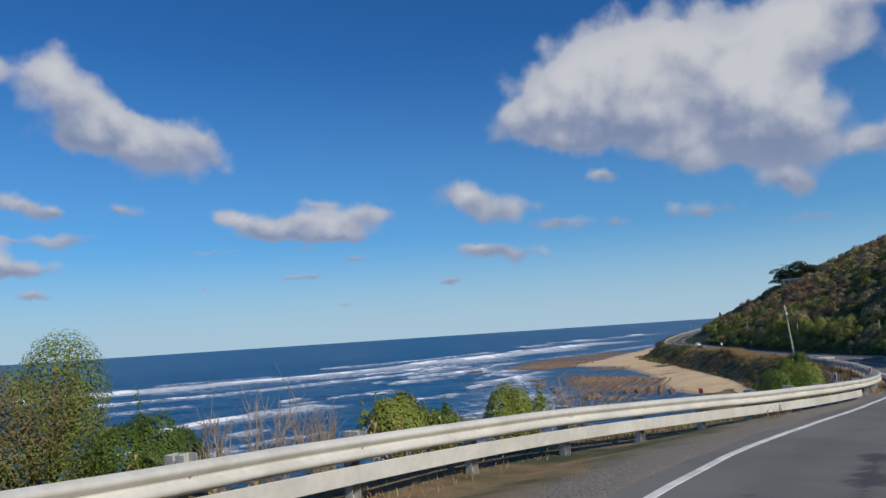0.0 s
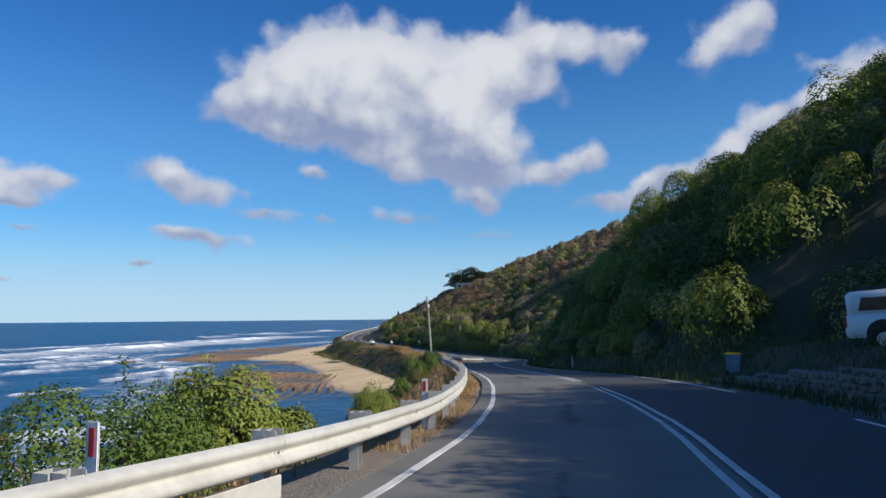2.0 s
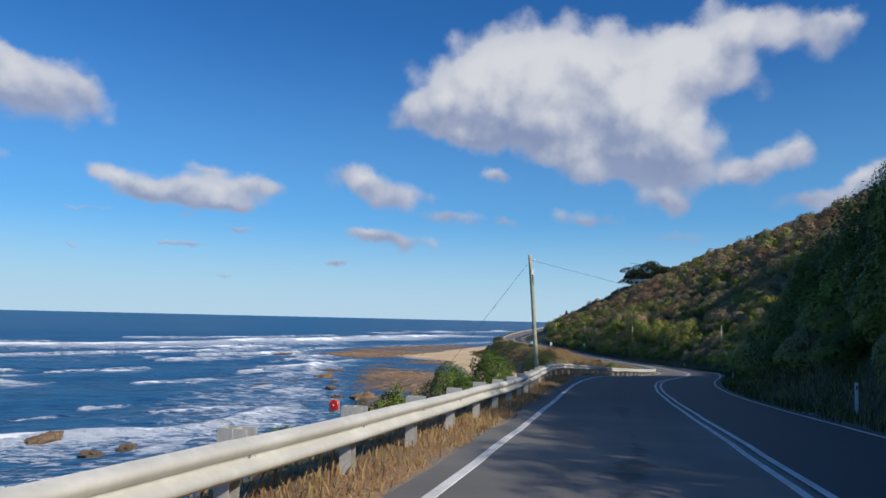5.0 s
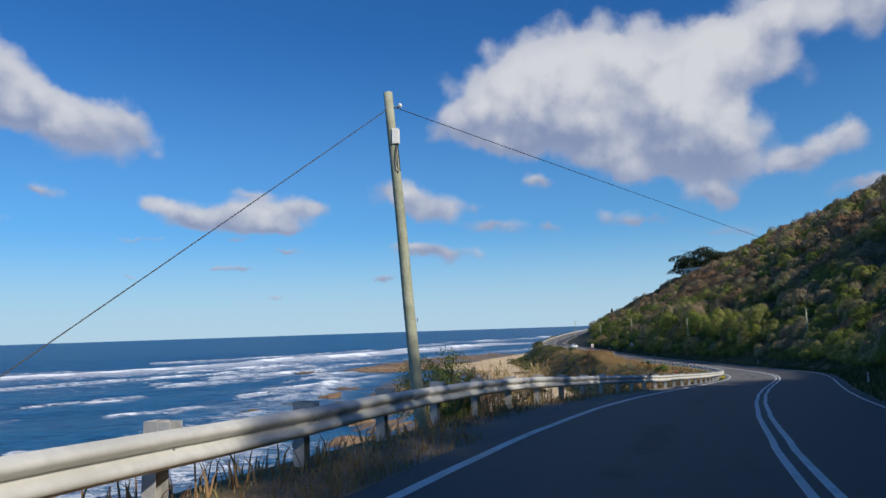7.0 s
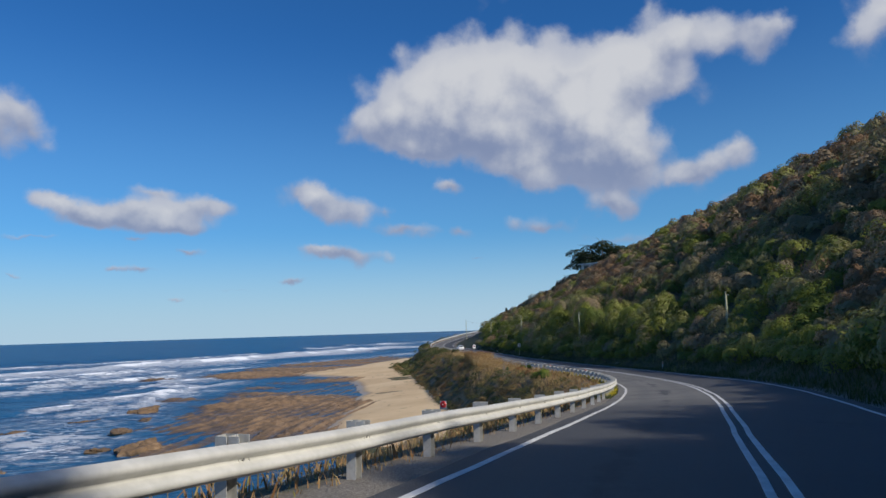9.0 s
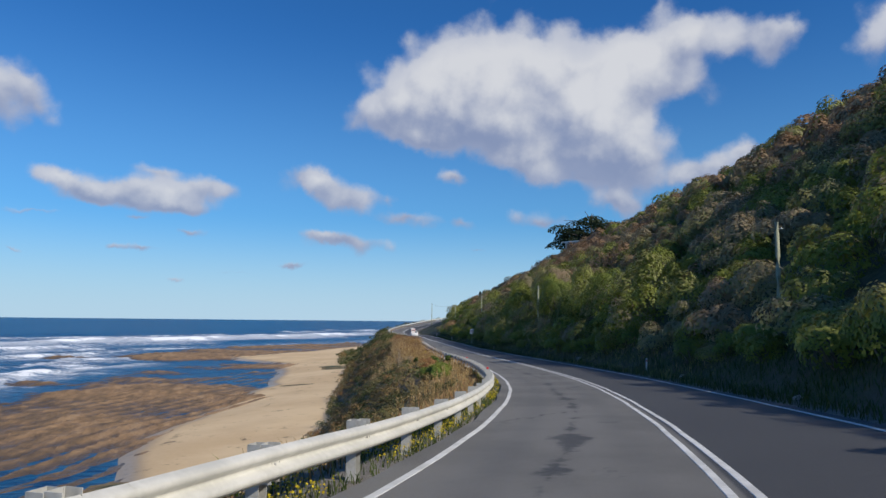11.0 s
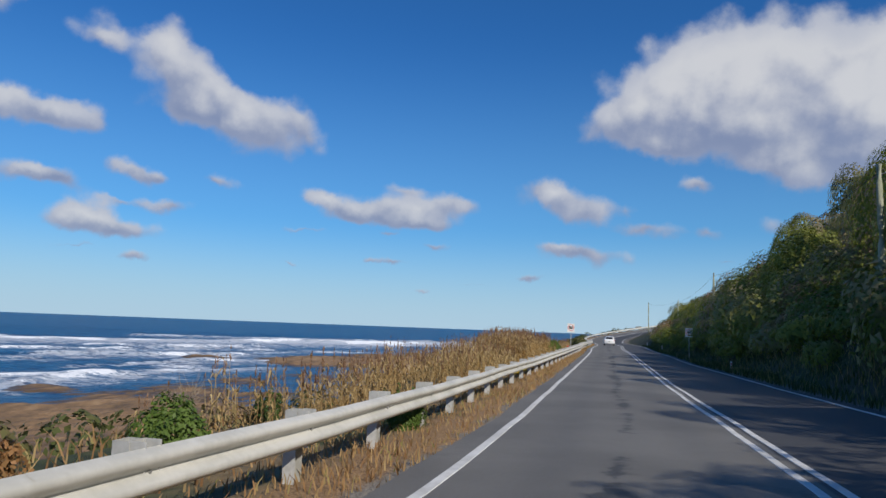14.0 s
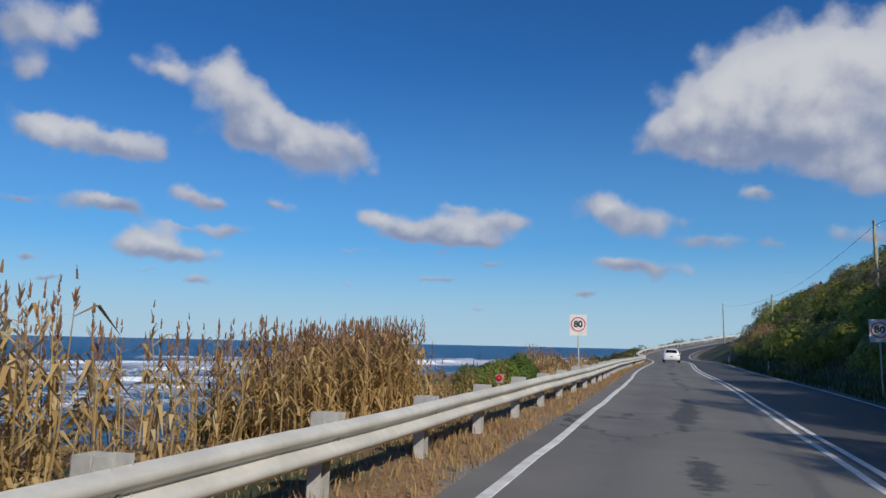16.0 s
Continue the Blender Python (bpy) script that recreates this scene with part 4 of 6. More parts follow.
def delineator(u, lat, h=0.78):
    t = thing("guide_post", "white plastic roadside guide post standing in the grass verge", "guide post", "roadside guide posts")
    bm = bmesh.new()
    bm_box(bm, (0.10, 0.035, h + 0.2), (0, 0, (h - 0.2) / 2), 0.012)
    part("post", bm, WHITE, t)
    bm = bmesh.new()
    bm_box(bm, (0.055, 0.006, 0.12), (0, -0.02, h - 0.16), 0.002)
    part("reflector", bm, RED, t, "small reflector")
    t.matrix_basis = Matrix.Translation(land(u, lat)) @ pose(0, 0, 0, 0, 1.5, road_turn(u))


for u, lat, h in ((81.2, 8.9, 1.05), (196.3, 8.9, 0.85), (304.5, 8.6, 0.8), (131.0, 8.6, 0.75), (256.0, 8.8, 0.5), (338.0, 8.6, 0.8)):
    delineator(u, lat, h)


def letters(text, size, depth=0.003):
    """Characters of the built-in font as a bmesh in the xz plane, centred."""
    c = bpy.data.curves.new("letters", "FONT")
    c.body, c.size, c.align_x, c.align_y, c.extrude, c.offset = text, size, "CENTER", "CENTER", depth, 0.012
    ob = bpy.data.objects.new("letters", c)
    scene.collection.objects.link(ob)
    bpy.context.view_layer.update()
    me = bpy.data.meshes.new_from_object(ob.evaluated_get(bpy.context.evaluated_depsgraph_get()))
    bm = bmesh.new()
    bm.from_mesh(me)
    bpy.data.objects.remove(ob)
    bpy.data.meshes.remove(me)
    bmesh.ops.transform(bm, matrix=pose(0, 0, 0, 90, 0, 0), verts=bm.verts)
    return bm


def speed_sign(u, lat, top, label):
    t = thing("speed_sign", label, "road sign", "speed signs")
    bm = bmesh.new()
    bm_tube(bm, [(0, 0.03, -0.4), (0, 0.03, top)], [0.03, 0.03], 12)
    part("pole", bm, POST_STEEL, t)
    bm = bmesh.new()
    bm_box(bm, (0.66, 0.006, 0.82), (0, 0, top - 0.40), 0.0)
    plate = part("plate", bm, WHITE, t, "white sign plate")
    bm = bmesh.new()
    ring = [[bm.verts.new((r * math.sin(2 * math.pi * k / 48), y, top - 0.37 + r * math.cos(2 * math.pi * k / 48))) for k in range(48)] for r, y in ((0.285, -0.0035), (0.285, -0.006), (0.245, -0.006), (0.245, -0.0035))]
    for p, q in zip(ring, ring[1:]):
        for k in range(48):
            bm.faces.new((p[k], p[(k + 1) % 48], q[(k + 1) % 48], q[k]))
    part("ring", bm, RED, plate, "red ring")
    bm = letters("80", 0.34)
    bmesh.ops.translate(bm, vec=(0, -0.006, top - 0.37), verts=bm.verts)
    part("number", bm, BLACK, plate, "black number 80")
    t.matrix_basis = Matrix.Translation(land(u, lat)) @ pose(0, 0, 0, 0, 0, road_turn(u))


speed_sign(277.0, -1.85, 2.55, "white 80 speed limit sign with a red ring behind the guardrail")
speed_sign(278.0, 8.75, 2.75, "shaded white 80 speed limit sign by the hill")


# ---- poles and wires ----
def utility_pole(foot, height, radius, label, box=False, lean=0.0):
    t = thing("utility_pole", label, "utility pole", "roadside poles")
    bm = bmesh.new()
    n = 9
    bm_tube(bm, [(lean * i / n + 0.006 * math.sin(i * 1.3), 0.006 * math.cos(i * 1.1), -0.6 + (height + 0.6) * i / n) for i in range(n + 1)], [radius * (1.06 - 0.28 * i / n) for i in range(n + 1)], 14)
    part("shaft", bm, POLE_WOOD, t, smooth=True)
    bm = bmesh.new()
    tip = lean * (height - 0.35) / height
    bm_tube(bm, [(tip - 0.02, 0, height - 0.35), (tip + 0.24, -0.02, height - 0.35)], [0.018, 0.018], 8)
    arm = part("bracket", bm, GREY, t)
    bm = bmesh.new()
    bmesh.ops.create_uvsphere(bm, u_segments=10, v_segments=6, radius=0.05)
    bmesh.ops.translate(bm, vec=(tip + 0.24, -0.02, height - 0.32), verts=bm.verts)
    part("insulator", bm, WHITE, arm)
    if box:
        bm = bmesh.new()
        bm_box(bm, (0.17, 0.14, 0.36), (tip + 0.13, -0.07, height - 1.05), 0.015)
        part("meter_box", bm, WHITE, t, "white junction box")
        bm = bmesh.new()
        bm_tube(bm, [(tip + dx, dy, height - dz) for dx, dy, dz in ((0.14, -0.1, 1.22), (0.12, -0.13, 1.5), (0.16, -0.15, 1.78), (0.22, -0.13, 1.85), (0.2, -0.12, 1.55), (0.17, -0.1, 1.22))], [0.012] * 6, 6)
        part("cable_loop", bm, WIRE, t)
        for z in (1.2, 2.6):
            bm = bmesh.new()
            bm_box(bm, (0.02, 0.02, 0.09), (lean * z / height + radius * 0.98, -0.03, z), 0.004)
            part("tag", bm, GREY, t)
    t.matrix_basis = Matrix.Translation(foot) @ pose(0, 0, 0, 0, 0, -10)
    return Vector(foot) + Vector((tip * 0.985, -tip * 0.17, height - 0.3))


def pole_foot(u, lat):
    return land(u, lat)


main_foot = pole_foot(99.3, -3.1)
tops = [utility_pole(main_foot, 1.35 - main_foot[2], 0.13, "weathered timber utility pole with a white box standing beyond the guardrail", True, -0.60)]
for u, lat, top in ((189.0, 13.5, -2.8), (239.5, 11.5, -3.5), (296.5, 13.8, -2.75), (345.5, 15.0, -3.6), (386.0, 12.0, -2.6)):
    f = pole_foot(u, lat)
    tops.append(utility_pole(f, max(top - f[2], 4.0), 0.13, "grey weathered timber pole among the hillside scrub"))


def cable(a, b, sag, radius=0.012):
    a, b = Vector(a), Vector(b)
    bm = bmesh.new()
    n = 18
    bm_tube(bm, [a.lerp(b, i / n) - Vector((0, 0, 4 * sag * (i / n) * (1 - i / n))) for i in range(n + 1)], [radius] * (n + 1), 6)
    return tagged(new("overhead_cable", mesh_of("overhead_cable", bm, WIRE)), "thin dark cable strung from the utility pole", "cable", "pole cables")


hill_anchor = np.array(tops[0]) + 60.0 * np.array([0.777, 0.629, -0.070])
cable(tops[0], hill_anchor, 0.0, 0.009)
cable(tops[0] + Vector((0, 0, -0.05)), land(84.0, -9.5), 0.02, 0.010)
cable(tops[2], tops[3], 0.7)
cable(tops[3], tops[4], 0.6)
cable(tops[4], tops[5], 0.5)


# ---- vehicles ----
def loft(bm, sections):
    """Joins closed rings of equal length and closes both ends."""
    rings = [[bm.verts.new(p) for p in s] for s in sections]
    n = len(rings[0])
    for p, q in zip(rings, rings[1:]):
        for k in range(n):
            bm.faces.new((p[k], p[(k + 1) % n], q[(k + 1) % n], q[k]))
    bm.faces.new(rings[0])
    bm.faces.new(rings[-1][::-1])


CAR_PAINT = plain("white_car_paint", (0.74, 0.75, 0.76), (0.80, 0.80, 0.81), 1.0, 0.22, 0, 0.02, 0.002)
CAR_GLASS = plain("dark_car_glass", (0.012, 0.016, 0.02), (0.02, 0.024, 0.03), 2.0, 0.08, 0, 0.0, 0.001)
TYRE = plain("black_tyre", (0.015, 0.015, 0.015), (0.03, 0.03, 0.03), 12.0, 0.85)
RIM = plain("alloy_rim", (0.45, 0.45, 0.46), (0.6, 0.6, 0.6), 6.0, 0.35, 0.8)
TAIL = plain("red_tail_lamp", (0.35, 0.008, 0.008), (0.5, 0.015, 0.012), 8.0, 0.2)


def car(m, label):
    t = thing("car", label, "car")
    bm = bmesh.new()

    def ring(y, w, z0, z1, z2, tuck):
        half = [(0.0, z0), (w * 0.8, z0), (w * 0.97, z0 + 0.12), (w, z1), (w - 0.05, z2 - 0.08), (w - tuck, z2), (0.0, z2 + 0.015)]
        pts = [(x, y, z) for x, z in half] + [(-x, y, z) for x, z in half[-2:0:-1]]
        return pts

    loft(bm, [ring(-2.12, 0.72, 0.36, 0.60, 0.86, 0.12), ring(-2.05, 0.83, 0.28, 0.62, 0.98, 0.10), ring(-1.7, 0.88, 0.24, 0.64, 1.0, 0.1), ring(-0.6, 0.89, 0.2, 0.64, 0.96, 0.08), ring(0.7, 0.89, 0.2, 0.62, 0.93, 0.08), ring(1.6, 0.86, 0.22, 0.60, 0.84, 0.14), ring(2.05, 0.78, 0.28, 0.54, 0.72, 0.16), ring(2.16, 0.62, 0.34, 0.5, 0.62, 0.14)])
    body = part("body", bm, CAR_PAINT, t, "glossy white body", True)
    bm = bmesh.new()
    cab = lambda y, wb, wt, zb, zt: [(wb, y, zb), (wb * 0.98, y, zb + (zt - zb) * 0.4), (wt, y, zt - 0.05), (wt - 0.1, y, zt), (-(wt - 0.1), y, zt), (-wt, y, zt - 0.05), (-wb * 0.98, y, zb + (zt - zb) * 0.4), (-wb, y, zb)]
    loft(bm, [cab(-1.98, 0.74, 0.68, 0.9, 1.02), cab(-1.5, 0.78, 0.62, 0.92, 1.38), cab(-0.9, 0.79, 0.6, 0.92, 1.47), cab(0.0, 0.79, 0.6, 0.9, 1.48), cab(0.5, 0.78, 0.6, 0.9, 1.40), cab(1.15, 0.76, 0.68, 0.88, 0.96)])
    part("cabin", bm, CAR_PAINT, t, smooth=True)
    bm = bmesh.new()
    v = [bm.verts.new(p) for p in ((-0.60, -1.965, 1.04), (0.60, -1.965, 1.04), (0.50, -1.56, 1.36), (-0.50, -1.56, 1.36))]
    f = bm.faces.new(v)
    bmesh.ops.translate(bm, vec=(0, -0.02, 0.02), verts=bm.verts)
    bmesh.ops.solidify(bm, geom=[f], thickness=0.01)
    part("rear_window", bm, CAR_GLASS, t, "dark rear window")
    for s in (-1, 1):
        bm = bmesh.new()
        f = bm.faces.new([bm.verts.new(p) for p in ((s * 0.795, -1.35, 0.97), (s * 0.795, 0.75, 0.95), (s * 0.63, 0.3, 1.38), (s * 0.645, -1.1, 1.38))])
        bmesh.ops.solidify(bm, geom=[f], thickness=0.012)
        part("side_window", bm, CAR_GLASS, t)
        bm = bmesh.new()
        bm_box(bm, (0.26, 0.1, 0.16), (s * 0.66, -2.06, 0.80), 0.03)
        part("tail_lamp", bm, TAIL, t, "red tail lamp")
        bm = bmesh.new()
        bm_box(bm, (0.16, 0.08, 0.11), (s * 0.98, 0.55, 1.0), 0.03)
        part("wing_mirror", bm, CAR_PAINT, t)
        for y in (-1.32, 1.32):
            bm = bmesh.new()
            bm_tube(bm, [(s * 0.66, y, 0.32), (s * 0.69, y, 0.32), (s * 0.85, y, 0.32), (s * 0.88, y, 0.32)], [0.29, 0.32, 0.32, 0.29], 24)
            wheel = part("wheel", bm, TYRE, t)
            bm = bmesh.new()
            bm_tube(bm, [(s * 0.86, y, 0.32), (s * 0.89, y, 0.32)], [0.2, 0.18], 20)
            part("rim", bm, RIM, wheel, "alloy rim")
    bm = bmesh.new()
    bm_box(bm, (1.5, 0.12, 0.16), (0, -2.1, 0.42), 0.04)
    part("bumper", bm, CAR_PAINT, t)
    bm = bmesh.new()
    bm_box(bm, (0.37, 0.012, 0.13), (0, -2.135, 0.66), 0.004)
    plate = part("number_plate", bm, WHITE, t)
    bm = bmesh.new()
    bm_box(bm, (0.28, 0.004, 0.05), (0, -2.144, 0.66))
    part("plate_bar", bm, BLACK, plate, "plain dark bar")
    t.matrix_basis = m
    return t


car(Matrix.Translation(on_road(330.0, 1.85, 0.0)) @ pose(0, 0, 0, 0, 0, road_turn(330.0)), "white hatchback car driving along the coast road")


def ute(m, label):
    """A pick-up with a canopy and a roof rack."""
    t = thing("utility_vehicle", label, "car")
    bm = bmesh.new()
    side = lambda y, w, z0, z1: [(w * 0.92, y, z0), (w, y, z0 + 0.15), (w, y, z1 - 0.12), (w - 0.06, y, z1), (-(w - 0.06), y, z1), (-w, y, z1 - 0.12), (-w, y, z0 + 0.15), (-w * 0.92, y, z0)]
    loft(bm, [side(-2.6, 0.86, 0.55, 1.12), side(-2.5, 0.92, 0.45, 1.16), side(-0.3, 0.93, 0.4, 1.16), side(1.2, 0.93, 0.4, 1.14), side(2.3, 0.9, 0.42, 1.06), side(2.6, 0.8, 0.5, 0.92)])
    part("body", bm, CAR_PAINT, t, "glossy white body", True)
    bm = bmesh.new()
    loft(bm, [side(-2.5, 0.84, 1.12, 1.78), side(-2.35, 0.86, 1.12, 1.88), side(-0.42, 0.86, 1.12, 1.90)])
    part("canopy", bm, CAR_PAINT, t, "white canopy over the tray", True)
    bm = bmesh.new()
    loft(bm, [side(-0.36, 0.86, 1.12, 1.84), side(0.7, 0.84, 1.12, 1.80), side(1.35, 0.84, 1.1, 1.2)])
    part("cabin", bm, CAR_PAINT, t, smooth=True)
    for s in (-1, 1):
        for name, y0, y1, lean in (("canopy_window", -2.2, -0.7, 0.0), ("side_window", -0.2, 0.85, 0.22)):
            bm = bmesh.new()
            f = bm.faces.new([bm.verts.new(q) for q in ((s * 0.868, y0, 1.28), (s * 0.868, y1, 1.26), (s * 0.868, y1 - lean, 1.66), (s * 0.868, y0 + 0.12, 1.68))])
            bmesh.ops.solidify(bm, geom=[f], thickness=0.02)
            part(name, bm, CAR_GLASS, t)
        bm = bmesh.new()
        bm_box(bm, (0.09, 0.1, 0.34), (s * 0.86, -2.57, 0.95), 0.02)
        part("tail_lamp", bm, TAIL, t, "red tail lamp")
        bm = bmesh.new()
        bm_tube(bm, [(s * 0.68, -2.3, 1.98), (s * 0.68, 0.1, 1.98)], [0.025, 0.025], 8)
        part("rack_rail", bm, BLACK, t)
        bm = bmesh.new()
        bm_box(bm, (0.06, 0.2, 0.05), (s * 0.945, 0.1, 1.02), 0.015)
        part("door_handle", bm, BLACK, t)
        for y in (-1.6, 1.6):
            bm = bmesh.new()
            bm_tube(bm, [(s * 0.80, y, 0.52), (s * 0.935, y, 0.52)], [0.47, 0.47], 24)
            part("wheel_arch", bm, BLACK, t)
            bm = bmesh.new()
            bm_tube(bm, [(s * 0.7, y, 0.38), (s * 0.73, y, 0.38), (s * 0.92, y, 0.38), (s * 0.95, y, 0.38)], [0.34, 0.38, 0.38, 0.34], 24)
            wheel = part("wheel", bm, TYRE, t)
            bm = bmesh.new()
            bm_tube(bm, [(s * 0.93, y, 0.38), (s * 0.96, y, 0.38)], [0.24, 0.21], 20)
            part("rim", bm, RIM, wheel, "alloy rim")
    for y in (-2.2, -1.5, -0.8, 0.0):
        bm = bmesh.new()
        bm_box(bm, (1.4, 0.06, 0.03), (0, y, 1.95), 0.01)
        part("rack_bar", bm, BLACK, t)
    bm = bmesh.new()
    bm_box(bm, (1.6, 0.14, 0.2), (0, -2.66, 0.55), 0.04)
    part("bumper", bm, BLACK, t)
    bm = bmesh.new()
    bm_box(bm, (1.3, 0.03, 0.5), (0, -2.52, 1.5), 0.02)
    part("rear_window", bm, CAR_GLASS, t)
    t.matrix_basis = m
    return t


ute(Matrix.Translation(land(46.5, 12.6) + np.array([0.45, -1.4, 0.02])) @ pose(0, 0, 0, 4, 0, 214.0), "white pick-up with canopy and roof rack parked on the drive")


def wheelie_bin():
    t = thing("wheelie_bin", "blue-grey wheelie bin with a yellow lid standing on the verge", "bin")
    blue = plain("faded_blue_plastic", (0.13, 0.22, 0.28), (0.2, 0.3, 0.36), 3.0, 0.5)
    lid_c = plain("yellow_plastic_lid", (0.55, 0.38, 0.02), (0.68, 0.48, 0.04), 3.0, 0.5)
    bm = bmesh.new()
    loft(bm, [[(x * w, y * d, z) for x, y in ((1, 1), (-1, 1), (-1, -1), (1, -1))] for z, w, d in ((0.06, 0.21, 0.25), (0.1, 0.23, 0.27), (0.92, 0.29, 0.34), (0.96, 0.3, 0.36))])
    part("body", bm, blue, t)
    bm = bmesh.new()
    bm_box(bm, (0.64, 0.76, 0.05), (0, 0.0, 0.99), 0.02)
    bm_box(bm, (0.5, 0.6, 0.04), (0, 0.0, 1.02), 0.015)
    part("lid", bm, lid_c, t, "yellow lid")
    bm = bmesh.new()
    bm_tube(bm, [(-0.25, 0.42, 0.93), (0.25, 0.42, 0.93)], [0.02, 0.02], 8)
    part("handle", bm, blue, t)
    for s in (-1, 1):
        bm = bmesh.new()
        bm_tube(bm, [(s * 0.2, 0.27, 0.1), (s * 0.26, 0.27, 0.1)], [0.1, 0.1], 16)
        part("wheel", bm, TYRE, t)
    t.matrix_basis = Matrix.Translation(land(52.4, 9.8)) @ pose(0, 0, 0, 0, 0, road_turn(52) + 70) @ Matrix.Diagonal((0.85, 0.85, 0.85, 1))


wheelie_bin()


# ---- loose stones at the hill's foot ----
RUBBLE = plain("grey_rubble", (0.10, 0.10, 0.09), (0.24, 0.23, 0.20), 4.0, 0.9, 0, 0.8, 0.03)
PALE = plain("pale_stone", (0.22, 0.20, 0.17), (0.40, 0.37, 0.32), 3.0, 0.9, 0, 0.8, 0.03)


def stone(u, lat, size, label, seed):
    r = random.Random(seed)
    bm = bmesh.new()
    bmesh.ops.create_icosphere(bm, subdivisions=3, radius=1.0)
    off = Vector((r.uniform(0, 50), r.uniform(0, 50), r.uniform(0, 50)))
    for v in bm.verts:
        v.co *= 1 + 0.35 * noise.noise(v.co * 1.3 + off) + 0.12 * noise.noise(v.co * 4 + off)
        v.co = Vector((v.co.x * size[0], v.co.y * size[1], v.co.z * size[2]))
    ob = tagged(new("stone", mesh_of("stone", bm, PALE)), label, "stone", "verge stones")
    ob.matrix_basis = Matrix.Translation(land(u, lat)) @ pose(0, 0, 0.0, 0, 0, r.uniform(0, 360))
    return ob


for i, (u, lat, s) in enumerate(((76.0, 8.3, (0.5, 0.22, 0.1)), (70.0, 8.4, (0.55, 0.25, 0.1)), (82.5, 8.2, (0.5, 0.3, 0.1)), (176.0, 8.7, (0.2, 0.16, 0.12)), (190.0, 9.0, (0.22, 0.2, 0.14)), (215.0, 9.2, (0.3, 0.2, 0.15)))):
    stone(u, lat, s, "pale flat stone half sunk in the verge", i)


# ---- dry stone wall below the drive ----
def stone_wall():
    t = thing("stone_wall", "low dry stone retaining wall of grey rubble below the drive", "wall")
    r = random.Random(41)
    kinds = []
    for i in range(9):
        bm = bmesh.new()
        bmesh.ops.create_cube(bm, size=1.0)
        bmesh.ops.bevel(bm, geom=bm.edges[:], offset=0.16, segments=1, affect="EDGES")
        off = Vector((r.uniform(0, 50), r.uniform(0, 50), 0))
        for v in bm.verts:
            v.co += Vector((noise.noise(v.co * 2 + off), noise.noise(v.co * 2 + off * 2), noise.noise(v.co * 2 + off * 3))) * 0.16
        kinds.append(mesh_of("rubble_stone", bm, RUBBLE))
    z, row = 0.0, 0
    while z < 1.0:
        high = r.uniform(0.15, 0.21)
        u = 35.0 + r.uniform(0, 0.3)
        while u < 51.5:
            wide = r.uniform(0.24, 0.5)
            if z < wall_height(u) + r.uniform(-0.05, 0.06):
                deep = r.uniform(0.34, 0.44)
                m = Matrix.Translation(on_road(u + wide / 2, 8.66 + deep / 2 + 0.12 * z + r.uniform(-0.03, 0.03), z + high / 2 - 0.10)) @ pose(0, 0, 0, r.uniform(-5, 5), r.uniform(-5, 5), road_turn(u) + r.uniform(-5, 5))
                part_of_mesh("rubble_stone", r.choice(kinds), t, m @ Matrix.Diagonal((deep, wide * 1.05, high * 1.1, 1)))
            u += wide
        z += high
        row += 1


stone_wall()

# ---- plants ----
def leaf_mesh(name, mid, nrm, length, width, mats, tint, index=None, tri=False, out=None):
    """Many small leaves as one mesh: places, normals, sizes; tint varies the colour."""
    n = len(mid)
    r = np.random.RandomState(n % 9973)
    nrm = nrm / np.maximum(1e-6, np.linalg.norm(nrm, axis=1))[:, None]
    t = np.cross(nrm, r.normal(size=(n, 3)))
    t = t / np.maximum(1e-6, np.linalg.norm(t, axis=1))[:, None]
    b = np.cross(nrm, t)
    L, W = np.broadcast_to(length, n)[:, None] * 0.5, np.broadcast_to(width, n)[:, None] * 0.5
    if tri:
        v = np.stack([mid - t * L - b * W, mid - t * L + b * W, mid + t * L], 1)
    else:
        v = np.stack([mid - t * L, mid + b * W + nrm * W * 0.3, mid + t * L, mid - b * W + nrm * W * 0.3], 1)
    out = nrm if out is None else out
    face = np.cross(v[:, 1] - v[:, 0], v[:, 2] - v[:, 0])
    back = (face * out).sum(1) < 0
    v[back] = v[back][:, ::-1]
    return blade_mesh(name, v, mats, tint, index, out)


def blade_mesh(name, v, mats, tint, index=None, soft=None):
    """v: faces by corners by 3."""
    n, c = v.shape[:2]
    me = bpy.data.meshes.new(name)
    me.vertices.add(n * c)
    me.vertices.foreach_set("co", v.astype(np.float32).ravel())
    me.loops.add(n * c)
    me.loops.foreach_set("vertex_index", np.arange(n * c, dtype=np.int32))
    me.polygons.add(n)
    me.polygons.foreach_set("loop_start", np.arange(0, n * c, c, dtype=np.int32))
    for m in mats:
        me.materials.append(m)
    if index is not None:
        me.polygons.foreach_set("material_index", index.astype(np.int32))
    me.update(calc_edges=True)
    if soft is not None:
        ns = me.attributes.new("custom_normal", "FLOAT_VECTOR", "POINT")
        ns.data.foreach_set("vector", np.repeat(soft, c, 0).astype(np.float32).ravel())
    at = me.attributes.new("tint", "FLOAT", "POINT")
    at.data.foreach_set("value", np.repeat(np.broadcast_to(tint, n), c).astype(np.float32))
    return me


